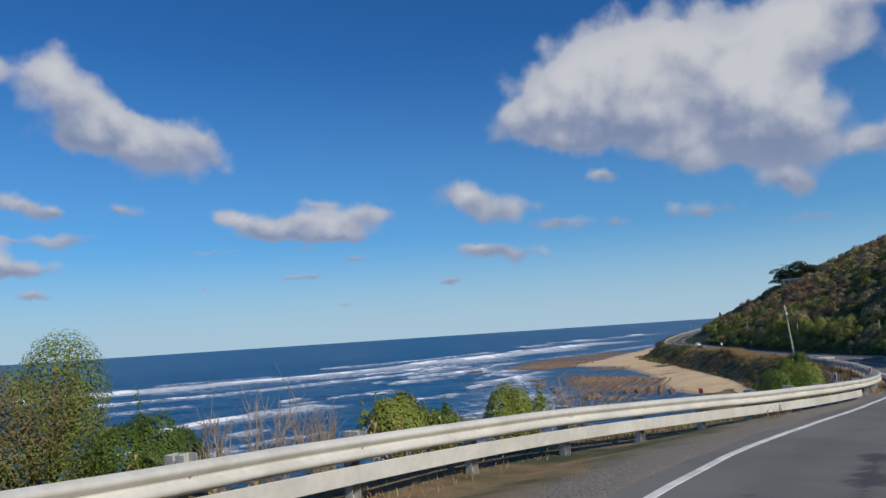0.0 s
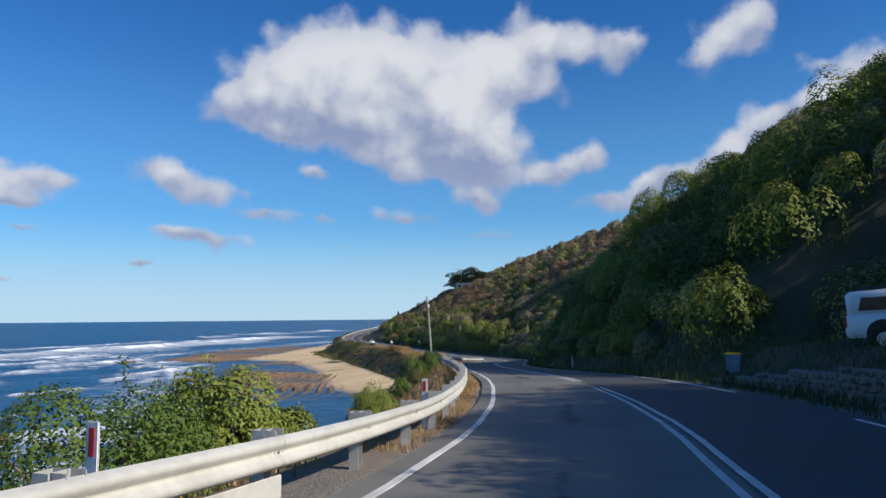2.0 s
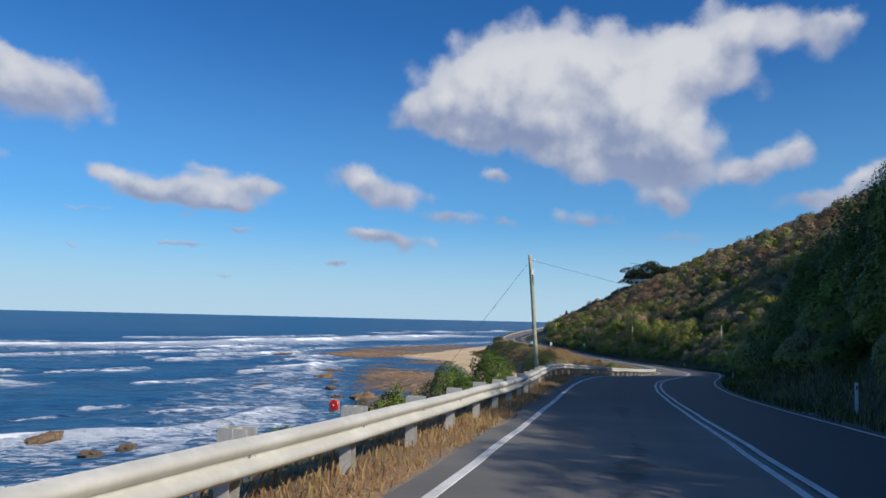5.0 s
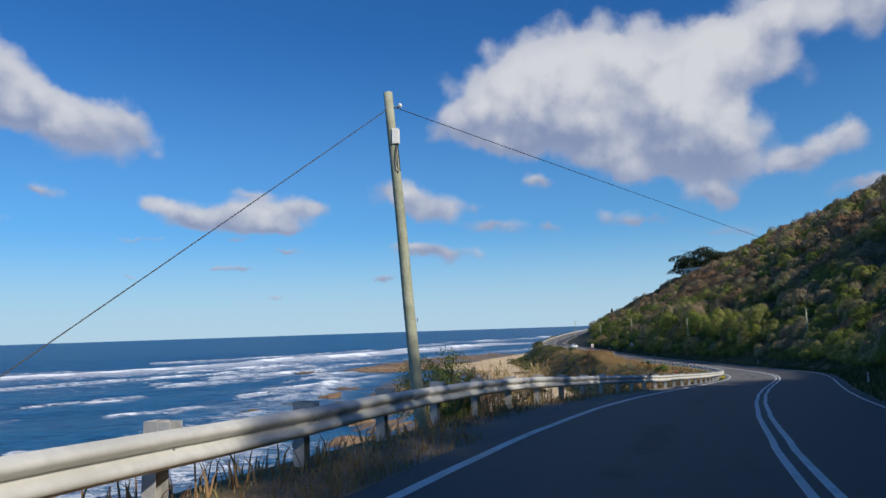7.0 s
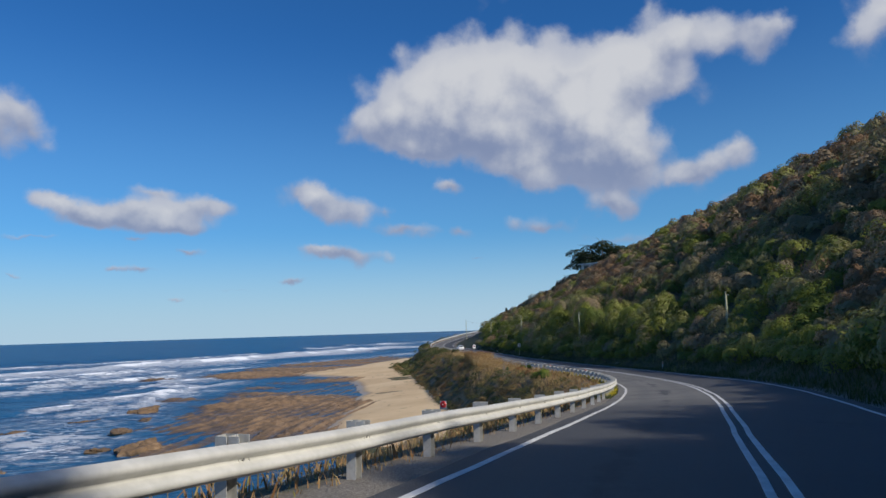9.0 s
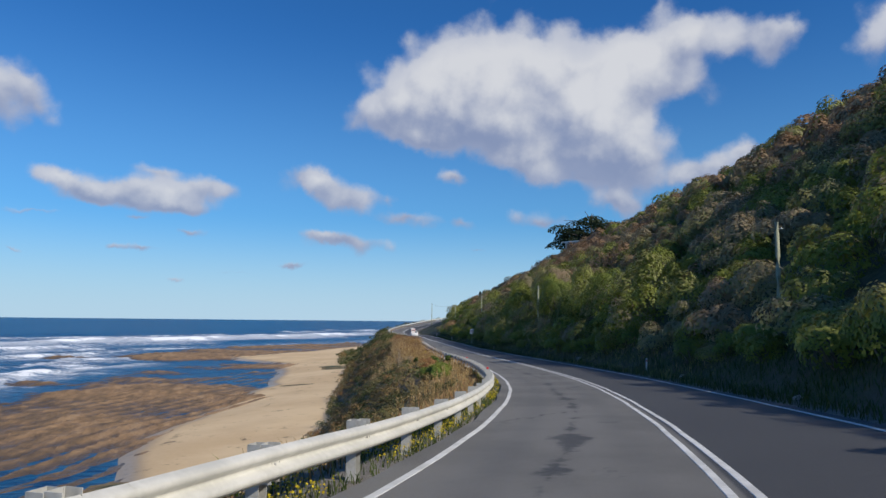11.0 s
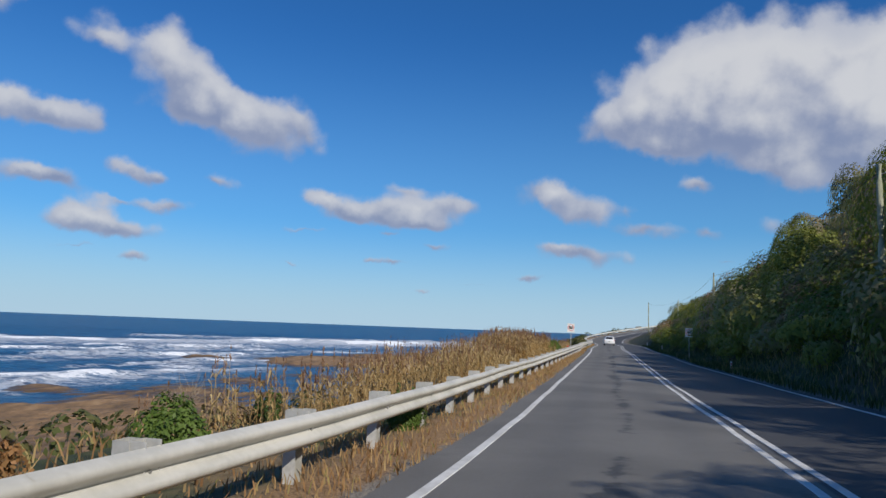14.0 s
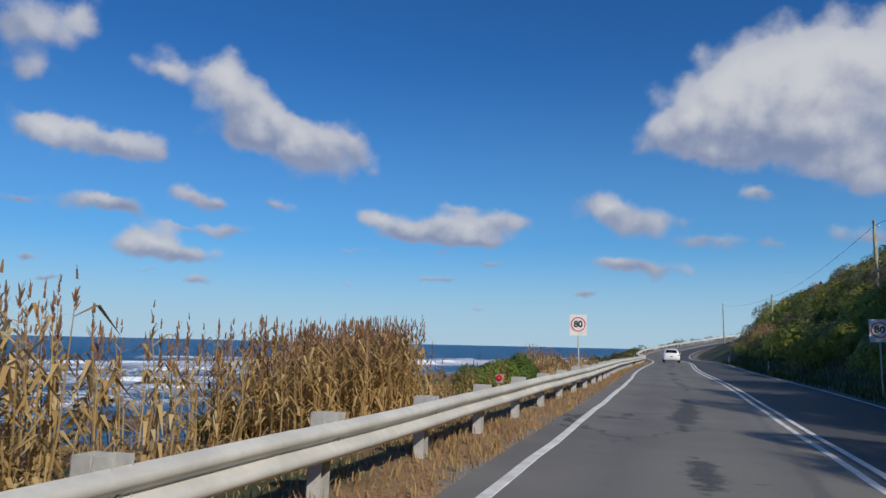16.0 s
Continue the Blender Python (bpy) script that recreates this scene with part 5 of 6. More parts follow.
def crown_points(r, n, lobes=7, flat=0.75, spread=0.62):
    """Places and normals of leaves on a lumpy, domed crown of radius about 1, standing on z = 0."""
    cs, rs = [(0, 0, 0.30 * flat)], [0.62]
    for _ in range(lobes):
        a, e = r.uniform(0, 6.283), r.uniform(-0.1, 1.3)
        cs.append((spread * math.cos(e) * math.cos(a), spread * math.cos(e) * math.sin(a), (0.30 + spread * math.sin(e)) * flat))
        rs.append(r.uniform(0.24, 0.44))
    cs, rs = np.array(cs), np.array(rs)
    m = n * 4
    k = r.choice(len(rs), m, p=rs ** 2 / (rs ** 2).sum())
    d = r.normal(size=(m, 3))
    d[:, 2] = np.abs(d[:, 2]) - 0.35 * (r.uniform(size=m) < 0.4)
    d /= np.linalg.norm(d, axis=1)[:, None]
    p = cs[k] + d * (rs[k] * r.uniform(0.86, 1.07, m))[:, None]
    # leaves buried in a neighbouring lobe are dropped
    far = np.linalg.norm(p[:, None, :] - cs[None], axis=2) / rs[None]
    far[np.arange(m), k] = 9
    keep = np.flatnonzero((far.min(1) > 0.88) & (p[:, 2] > 0.0))
    keep = keep[:n] if len(keep) >= n else r.choice(keep, n)
    p, d = p[keep], d[keep]
    # normals: from the lobe and from the whole crown, so that each bush shades as one rounded form
    whole = p - np.array([0, 0, 0.20])
    whole /= np.maximum(1e-6, np.linalg.norm(whole, axis=1))[:, None]
    return p, 0.65 * d + 0.55 * whole + 0.12 * r.normal(size=(n, 3))


def bush_points(r, n, lobes=13):
    """Places and normals of leaves on a loose, uneven shrub of radius about 1 and height about 1, with upright shoots."""
    cs, rs = [], []
    for _ in range(lobes):
        a, d = r.uniform(0, 6.283), 0.72 * math.sqrt(r.uniform(0, 1))
        cs.append((d * math.cos(a), d * math.sin(a), r.uniform(0.12, 0.82) * (1.0 - 0.45 * d)))
        rs.append(r.uniform(0.13, 0.30))
    cs, rs = np.array(cs), np.array(rs)
    m = int(n * 0.8)
    k = r.choice(lobes, m, p=rs ** 2 / (rs ** 2).sum())
    d = r.normal(size=(m, 3))
    d[:, 2] += 0.25
    d /= np.linalg.norm(d, axis=1)[:, None]
    p = cs[k] + d * (rs[k] * r.uniform(0.45, 1.12, m) ** 0.6)[:, None]
    q = n - m
    j = r.randint(0, 22, q)
    start, way = cs[r.randint(0, lobes, 22)], r.normal(size=(22, 3)) * 0.28 + np.array([0, 0, 1.0])
    p2 = start[j] + way[j] * r.uniform(0.02, 0.26, q)[:, None] + r.normal(size=(q, 3)) * 0.025
    p = np.concatenate([p, p2])
    d = np.concatenate([d, r.normal(size=(q, 3)) * 0.7 + np.array([0, 0, 0.4])])
    p[:, 2] = np.maximum(p[:, 2], 0.02)
    whole = p - np.array([0, 0, 0.2])
    whole /= np.maximum(1e-6, np.linalg.norm(whole, axis=1))[:, None]
    return p, 0.5 * d + 0.3 * whole + 0.38 * r.normal(size=(n, 3))


PROTOS = [crown_points(np.random.RandomState(50 + i), 1500, lobes=6 + i % 5) for i in range(10)]


def joined_scrub(name, places, radius, height, leaves, size, mats, tints, seed, label, category, pick=None, tri=False):
    """Many bushes as one object of leaves."""
    r = np.random.RandomState(seed)
    P, N, S, T, I = [], [], [], [], []
    for j, (p, rad, hgt, tn) in enumerate(zip(places, radius, height, tints)):
        q, d = PROTOS[r.randint(len(PROTOS))]
        sel = r.choice(len(q), leaves, replace=False)
        a = r.uniform(0, 6.283)
        rot = np.array([[math.cos(a), -math.sin(a), 0], [math.sin(a), math.cos(a), 0], [0, 0, 1]])
        P.append((q[sel] * (rad, rad, hgt)) @ rot.T + p)
        N.append(d[sel] @ rot.T)
        S.append(size * r.uniform(0.6, 1.35, leaves) * (0.8 + 0.2 * rad))
        # each bush's sunlit upper leaves are coloured in by height
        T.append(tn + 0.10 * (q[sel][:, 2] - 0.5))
        I.append(np.full(leaves, 0 if pick is None else pick[j]))
    P, N, S, T, I = (np.concatenate(x) for x in (P, N, S, T, I))
    me = leaf_mesh(name, P, N, S, S * 0.62, mats, T, I, tri)
    return tagged(new(name, me), label, category, kind="stuff")


def scatter(r, n, u0, u1, l0, l1):
    """Even, jittered places in a stretch of the plan."""
    u, l = r.uniform(u0, u1, n), r.uniform(l0, l1, n)
    return u, l


def shrub(name, m, radius, height, leaf, count, material_, label, group="", seed=1, wood=BARK, category="shrub", dome=False, tint=0.45):
    """A shrub of its own: stems and a crown of leaves."""
    t = thing(name, label, category, group)
    r = np.random.RandomState(seed)
    if dome:
        p, d = crown_points(r, count, lobes=9)
    else:
        # a full core with looser, shaggy growth round it
        core, loose = crown_points(r, count // 2, lobes=9), bush_points(r, count - count // 2)
        p, d = np.concatenate([core[0] * 0.84, loose[0]]), np.concatenate([core[1] + 0.25 * r.normal(size=core[1].shape), loose[1]])
    radius = max(radius, 0.60 * height)
    p = p * (radius, radius, height)
    bm = bmesh.new()
    for _ in range(9):
        tip = p[r.randint(count)]
        mid = tip * (0.45, 0.45, 0.5) + r.normal(size=3) * 0.05 * radius
        bm_tube(bm, [(0.1 * radius * r.normal(), 0.1 * radius * r.normal(), -0.2), tuple(mid), tuple(tip)], [0.035 * height, 0.02 * height, 0.006], 6)
    part("stem_growth", bm, wood, t)
    if count:
        # tint rises with height: lit top and shaded base put into the leaf colour
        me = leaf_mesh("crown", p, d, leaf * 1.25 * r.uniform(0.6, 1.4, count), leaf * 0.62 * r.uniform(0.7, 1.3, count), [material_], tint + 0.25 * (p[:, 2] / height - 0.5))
        ob = new("crown", me)
        ob.parent = t
    t.matrix_basis = m
    return t


def twig_shrub(m, radius, height, seed, label):
    """A bare, dry shrub of fine twigs."""
    t = thing("dry_shrub", label, "shrub", "dry shrubs by the rail")
    r = np.random.RandomState(seed)
    bm = bmesh.new()
    fine = bmesh.new()
    for _ in range(16):
        a, s = r.uniform(0, 6.283), r.uniform(0.2, 1.0)
        tip = Vector((radius * s * math.cos(a), radius * s * math.sin(a), height * r.uniform(0.6, 1.0)))
        base = Vector((0.12 * radius * r.normal(), 0.12 * radius * r.normal(), -0.15))
        bend = base.lerp(tip, 0.5) + Vector(r.normal(size=3)) * 0.08 * height
        bm_tube(bm, [base, bend, tip], [0.014, 0.009, 0.004], 5, False)
        for _ in range(9):
            s0 = bend.lerp(tip, r.uniform(0, 1)) if r.uniform() > 0.3 else base.lerp(bend, r.uniform(0.4, 1))
            d = (tip - base).normalized() * 0.5 + Vector(r.normal(size=3)) * 0.5
            l = height * r.uniform(0.12, 0.32)
            bm_tube(fine, [s0, s0 + d * l * 0.5, s0 + d * l + Vector((0, 0, 0.05))], [0.005, 0.0035, 0.002], 4, False)
    part("branch_frame", bm, TWIG, t)
    part("twig_growth", fine, TWIG, t)
    t.matrix_basis = m
    return t


# -- hillside scrub --
HILL = [SCRUB]


HUES = np.array([0.10, 0.24, 0.36, 0.48, 0.62, 0.74, 0.88])


def hill_field(gap, l0, l1, u0, u1, rad, leaves, size, seed, tri, name):
    r = np.random.RandomState(seed)
    u, l = np.meshgrid(np.arange(u0, u1, gap), np.arange(l0, l1, gap * 0.87), indexing="ij")
    l = l + np.where(np.arange(u.shape[0]) % 2, 0.43 * gap, 0)[:, None]
    u, l = u.ravel() + r.uniform(-0.36, 0.36, u.size) * gap, l.ravel() + r.uniform(-0.36, 0.36, u.size) * gap
    keep = ~((u > 40) & (u < 55) & (l < 15)) & ~((u > 36) & (u < 59) & (l < 11)) & (l > 9.6 + 1.2 * r.uniform(size=len(u)))
    keep &= (u - 187.8) ** 2 + (l - 12.7) ** 2 > 6.0
    u, l = u[keep], l[keep]
    n = len(u)
    p = land(u, l)
    patch = wave_noise(p[:, 0], p[:, 1], 0.07, 61)
    rr = rad * r.uniform(0.62, 1.25, n) * (1 + 0.15 * patch)
    hh = rr * r.uniform(0.85, 1.35, n) * np.where(l < 12, 0.7, 1.0)
    tall = 1 + 0.75 * (ease(u, 58, 70) + 0.5 * ease(u, 8, 16) * (1 - ease(u, 30, 40))) * (1 - ease(u, 120, 140)) * (1 - ease(l, 24, 34)) * r.uniform(0.4, 1.2, n)
    tall = tall + 0.6 * ease(u, 225, 245) * (1 - 0.7 * ease(u, 272, 290)) * (1 - ease(u, 320, 345)) * (1 - ease(l, 22, 30)) * r.uniform(0.3, 1.2, n)
    tall = tall + 1.3 * ease(u, 55, 59) * (1 - ease(u, 72, 80)) * (1 - ease(l, 15, 19)) * r.uniform(0.3, 1.2, n)
    tall = tall + 0.8 * ease(u, 26, 32) * (1 - ease(u, 58, 62)) * (1 - ease(l, 24, 32)) * r.uniform(0.2, 1.2, n)
    tall = tall + 0.9 * ease(u, 190, 206) * (1 - 0.6 * ease(u, 272, 290)) * (1 - ease(u, 320, 345)) * (1 - ease(l, 13.5, 18)) * r.uniform(0.2, 1.2, n)
    rr = rr * np.minimum(1.35, tall ** 0.4)
    hh = np.minimum(hh * tall, (1.7 - 0.45 * ease(u, 266, 284)) * rr)
    # dark green low down and in the gully, olive, grey and brown higher up
    mean = 0.41 + 0.10 * ease(u, 150, 200) * (1 - 0.5 * ease(l, 14, 40)) + 0.18 * ease(l, 14, 40) + 0.13 * patch - 0.16 * ease(u, 60, 70) * (1 - ease(u, 110, 130))
    hue = HUES[np.clip(np.round((mean + 0.23 * r.normal(size=n)) * 7 - 0.5).astype(int), 0, 6)]
    hue = np.where((u - 167) ** 2 / 30 + (l - 19) ** 2 / 14 < 1, 0.92, hue)
    p[:, 2] -= 0.12 * hh
    joined_scrub(name, p, rr, hh * 1.1, leaves, size, HILL, hue, seed + 1, "dense mixed green and brown coastal scrub covering the steep hillside", "scrub", tri=tri)


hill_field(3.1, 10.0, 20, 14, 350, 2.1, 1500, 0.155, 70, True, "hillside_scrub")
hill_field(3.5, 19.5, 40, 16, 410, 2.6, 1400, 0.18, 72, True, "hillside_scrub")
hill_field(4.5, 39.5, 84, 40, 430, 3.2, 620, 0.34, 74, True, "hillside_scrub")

# nearer bushes of their own along the hill's foot
lead = [shrub("hill_shrub", Matrix(), 1.0, 1.0, 0.075, 2000, SCRUB, "dense green scrub bush at the foot of the hillside", "bushes along the hill's foot", 300 + i, dome=True) for i in range(4)]
fr = np.random.RandomState(77)
foot_n = 0
for u in np.arange(2, 330, 2.6):
    l = fr.uniform(9.6, 11.6)
    if 36 < u < 60 or 196 < u < 207:
        continue
    s, h = fr.uniform(1.0, 1.9), fr.uniform(1.0, 2.3) * (1.0 if u < 190 else 0.9)
    m = Matrix.Translation(land(u + fr.uniform(-1, 1), l) - np.array([0, 0, 0.1])) @ pose(0, 0, 0, 0, 0, fr.uniform(0, 360)) @ Matrix.Diagonal((s, s, h, 1))
    k = foot_n % 4
    if foot_n < 4:
        lead[k].matrix_basis = m
    else:
        c = copy_thing(lead[k], Matrix())
        c.matrix_basis = m
    foot_n += 1

# small trees that stand out of the scrub
def hill_tree(seed, tint, label):
    """A bushy coastal tree of unit radius and height: forked trunk and a lumpy crown of leaf tufts."""
    t = thing("hill_tree", label, "tree", "trees on the hillside")
    r = np.random.RandomState(seed)
    p, d = crown_points(r, 8000, lobes=17, flat=0.62, spread=0.72)
    p[:, 2] += 0.22
    bm = bmesh.new()
    bm_tube(bm, [(0, 0, -0.15), (0.03, 0.02, 0.2), (0.01, 0.04, 0.5)], [0.06, 0.045, 0.03], 8)
    for k in range(6):
        tip = p[r.randint(len(p))] * 0.9
        bm_tube(bm, [(0.02, 0.02, 0.12 + 0.04 * k), tuple(tip * (0.5, 0.5, 0.6) + np.array([0, 0, 0.05])), tuple(tip)], [0.03, 0.018, 0.006], 6)
    part("trunk", bm, BARK, t)
    size = r.uniform(0.026, 0.055, len(p))
    # sunlit tops are painted in: upper tufts take a brighter tint
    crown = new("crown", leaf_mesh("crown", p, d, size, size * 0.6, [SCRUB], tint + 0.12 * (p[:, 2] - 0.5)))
    crown.parent = t
    return t


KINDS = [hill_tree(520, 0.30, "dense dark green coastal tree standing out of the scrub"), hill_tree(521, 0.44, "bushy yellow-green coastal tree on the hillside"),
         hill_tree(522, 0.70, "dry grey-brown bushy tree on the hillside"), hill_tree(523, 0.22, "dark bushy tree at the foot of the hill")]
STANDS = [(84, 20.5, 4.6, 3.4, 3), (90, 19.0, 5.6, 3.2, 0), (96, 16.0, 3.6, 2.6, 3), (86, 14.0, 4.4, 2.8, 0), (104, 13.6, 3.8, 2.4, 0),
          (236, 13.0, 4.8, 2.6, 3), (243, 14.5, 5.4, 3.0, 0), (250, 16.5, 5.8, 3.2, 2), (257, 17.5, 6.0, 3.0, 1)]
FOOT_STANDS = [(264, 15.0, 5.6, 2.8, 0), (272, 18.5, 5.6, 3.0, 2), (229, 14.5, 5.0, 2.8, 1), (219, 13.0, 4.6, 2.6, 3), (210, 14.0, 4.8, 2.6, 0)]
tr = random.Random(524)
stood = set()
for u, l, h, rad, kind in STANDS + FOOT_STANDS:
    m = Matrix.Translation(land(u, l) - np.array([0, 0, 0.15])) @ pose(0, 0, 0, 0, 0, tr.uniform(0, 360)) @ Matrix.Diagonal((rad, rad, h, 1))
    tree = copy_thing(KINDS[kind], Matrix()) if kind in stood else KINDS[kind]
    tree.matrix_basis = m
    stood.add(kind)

# -- seaward bank: low heath --
def bank_field(n, u0, u1, l0, l1, rad, hgt, leaves, size, mats, base_tint, seed, label, name="bank_heath"):
    r = np.random.RandomState(seed)
    u, l = scatter(r, n, u0, u1, l0, l1)
    p = land(u, l)
    patch = wave_noise(p[:, 0], p[:, 1], 0.16, 63)
    rr = rad * r.uniform(0.6, 1.4, n)
    hh = hgt * r.uniform(0.6, 1.4, n) * (1 + 0.25 * patch)
    tint = np.clip(base_tint + 0.15 * r.normal(size=n) + 0.22 * patch, 0.02, 0.98)
    p[:, 2] -= 0.15
    joined_scrub(name, p, rr, hh, leaves, size, mats, tint, seed + 1, label, "heath")


bank_field(380, -10, 135, -22, -7.5, 1.0, 0.8, 200, 0.13, [HEATH], 0.35, 80, "low green and brown coastal heath on the bank below the rail")
bank_field(430, 135, 215, -14.5, -5.0, 1.05, 1.0, 260, 0.13, [HEATH], 0.48, 82, "rust-brown and green heath on the steep bank above the beach")
bank_field(150, 135, 215, -5.0, -2.7, 0.5, 0.5, 420, 0.05, [HEATH], 0.5, 88, "fine rust-brown and green heath beside the guardrail")
bank_field(520, 215, 330, -14, -5.5, 0.9, 0.8, 170, 0.14, [HEATH], 0.55, 84, "brown heath on the bank beside the reeds")
bank_field(460, 318, 448, -16, -2.2, 1.3, 1.2, 150, 0.22, [HEATH, SCRUB], 0.35, 86, "olive heath on the headland beside the far bend")

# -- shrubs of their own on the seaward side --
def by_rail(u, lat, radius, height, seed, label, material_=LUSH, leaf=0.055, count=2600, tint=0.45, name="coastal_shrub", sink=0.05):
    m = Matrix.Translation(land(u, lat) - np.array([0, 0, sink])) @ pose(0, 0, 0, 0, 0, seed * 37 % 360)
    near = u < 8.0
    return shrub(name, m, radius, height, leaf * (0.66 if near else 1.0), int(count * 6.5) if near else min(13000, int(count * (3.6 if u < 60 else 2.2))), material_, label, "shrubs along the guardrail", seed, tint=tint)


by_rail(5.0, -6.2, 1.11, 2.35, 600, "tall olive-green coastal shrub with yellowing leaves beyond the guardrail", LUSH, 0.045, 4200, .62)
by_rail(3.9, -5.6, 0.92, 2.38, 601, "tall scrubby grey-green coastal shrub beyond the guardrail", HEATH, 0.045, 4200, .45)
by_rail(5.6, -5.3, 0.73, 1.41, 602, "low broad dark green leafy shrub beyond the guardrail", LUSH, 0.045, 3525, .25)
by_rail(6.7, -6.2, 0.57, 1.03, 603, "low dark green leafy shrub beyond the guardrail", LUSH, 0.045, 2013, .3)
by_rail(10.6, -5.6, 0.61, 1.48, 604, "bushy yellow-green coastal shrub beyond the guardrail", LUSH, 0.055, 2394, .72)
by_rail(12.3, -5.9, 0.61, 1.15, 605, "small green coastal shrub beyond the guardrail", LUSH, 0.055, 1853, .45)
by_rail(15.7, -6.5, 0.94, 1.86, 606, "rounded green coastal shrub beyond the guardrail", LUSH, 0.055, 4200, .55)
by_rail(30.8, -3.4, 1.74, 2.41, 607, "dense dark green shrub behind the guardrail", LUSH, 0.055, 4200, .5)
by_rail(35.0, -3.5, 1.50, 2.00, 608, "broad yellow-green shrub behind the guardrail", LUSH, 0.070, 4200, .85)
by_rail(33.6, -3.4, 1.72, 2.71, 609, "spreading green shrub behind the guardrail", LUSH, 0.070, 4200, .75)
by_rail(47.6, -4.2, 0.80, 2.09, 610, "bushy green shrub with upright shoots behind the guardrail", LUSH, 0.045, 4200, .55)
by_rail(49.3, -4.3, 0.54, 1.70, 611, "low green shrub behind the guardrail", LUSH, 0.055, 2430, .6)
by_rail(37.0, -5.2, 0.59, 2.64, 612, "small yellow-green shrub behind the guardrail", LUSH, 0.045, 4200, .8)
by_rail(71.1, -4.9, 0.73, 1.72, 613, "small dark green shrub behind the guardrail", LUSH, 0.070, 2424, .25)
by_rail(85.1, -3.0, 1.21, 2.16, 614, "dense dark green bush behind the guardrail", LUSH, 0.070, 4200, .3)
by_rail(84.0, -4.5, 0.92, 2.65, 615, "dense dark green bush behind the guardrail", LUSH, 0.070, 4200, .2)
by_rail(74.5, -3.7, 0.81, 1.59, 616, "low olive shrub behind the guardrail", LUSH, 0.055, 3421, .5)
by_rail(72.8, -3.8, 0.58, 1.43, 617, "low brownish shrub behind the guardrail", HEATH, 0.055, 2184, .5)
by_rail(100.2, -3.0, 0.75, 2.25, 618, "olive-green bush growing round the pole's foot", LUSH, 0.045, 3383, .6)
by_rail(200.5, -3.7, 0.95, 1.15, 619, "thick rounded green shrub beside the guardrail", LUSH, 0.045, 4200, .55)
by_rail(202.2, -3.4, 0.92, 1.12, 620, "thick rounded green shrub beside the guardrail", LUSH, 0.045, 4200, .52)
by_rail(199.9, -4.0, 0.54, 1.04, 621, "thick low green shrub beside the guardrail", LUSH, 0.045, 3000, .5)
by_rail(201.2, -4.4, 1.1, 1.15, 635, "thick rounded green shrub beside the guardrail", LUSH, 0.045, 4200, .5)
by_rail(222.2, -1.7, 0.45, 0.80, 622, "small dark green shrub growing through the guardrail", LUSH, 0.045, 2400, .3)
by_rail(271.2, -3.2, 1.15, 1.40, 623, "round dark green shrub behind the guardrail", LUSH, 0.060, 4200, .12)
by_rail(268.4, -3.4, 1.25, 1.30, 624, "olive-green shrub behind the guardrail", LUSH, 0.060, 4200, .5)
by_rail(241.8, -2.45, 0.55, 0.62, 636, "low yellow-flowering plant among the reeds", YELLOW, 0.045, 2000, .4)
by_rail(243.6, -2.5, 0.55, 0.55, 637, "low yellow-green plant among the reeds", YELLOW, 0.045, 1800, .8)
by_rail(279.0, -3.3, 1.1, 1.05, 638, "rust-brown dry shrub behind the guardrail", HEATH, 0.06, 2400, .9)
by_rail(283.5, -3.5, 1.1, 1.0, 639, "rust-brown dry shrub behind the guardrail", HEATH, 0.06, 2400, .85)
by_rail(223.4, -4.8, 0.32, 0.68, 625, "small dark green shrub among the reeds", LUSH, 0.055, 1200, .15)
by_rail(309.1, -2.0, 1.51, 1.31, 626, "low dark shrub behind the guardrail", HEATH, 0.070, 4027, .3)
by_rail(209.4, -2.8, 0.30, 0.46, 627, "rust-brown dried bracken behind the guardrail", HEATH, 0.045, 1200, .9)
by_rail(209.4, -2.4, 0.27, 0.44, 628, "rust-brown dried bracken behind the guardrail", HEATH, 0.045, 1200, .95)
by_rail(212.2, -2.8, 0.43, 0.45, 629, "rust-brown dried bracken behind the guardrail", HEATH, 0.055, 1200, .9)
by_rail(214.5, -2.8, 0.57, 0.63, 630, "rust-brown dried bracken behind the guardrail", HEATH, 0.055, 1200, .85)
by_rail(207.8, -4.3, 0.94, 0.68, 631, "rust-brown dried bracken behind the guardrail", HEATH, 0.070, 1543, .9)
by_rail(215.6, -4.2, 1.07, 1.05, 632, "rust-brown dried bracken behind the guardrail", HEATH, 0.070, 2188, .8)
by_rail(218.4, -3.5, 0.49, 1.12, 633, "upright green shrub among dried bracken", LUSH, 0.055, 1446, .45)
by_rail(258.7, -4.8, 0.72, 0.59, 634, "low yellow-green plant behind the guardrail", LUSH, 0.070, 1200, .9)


# bare dry shrubs and sticks
twig_shrub(Matrix.Translation(land(7.3, -5.1)), 0.50, 1.55, 700, "bare grey-brown dry shrub of fine twigs beyond the guardrail")
twig_shrub(Matrix.Translation(land(8.4, -5.3)), 0.45, 1.15, 701, "bare grey-brown dry shrub of fine twigs beyond the guardrail")
twig_shrub(Matrix.Translation(land(9.0, -5.7)), 0.32, 1.02, 702, "bare grey-brown dry shrub of fine twigs beyond the guardrail")
twig_shrub(Matrix.Translation(land(17.9, -6.3)), 0.68, 1.52, 703, "bare grey-brown dry shrub of fine twigs beyond the guardrail")
twig_shrub(Matrix.Translation(land(15.7, -4.6)), 0.69, 1.51, 704, "bare grey-brown dry shrub of fine twigs beyond the guardrail")
twig_shrub(Matrix.Translation(land(215.0, -6.7)), 0.17, 2.30, 705, "bare grey-brown dry shrub of fine twigs beyond the guardrail")
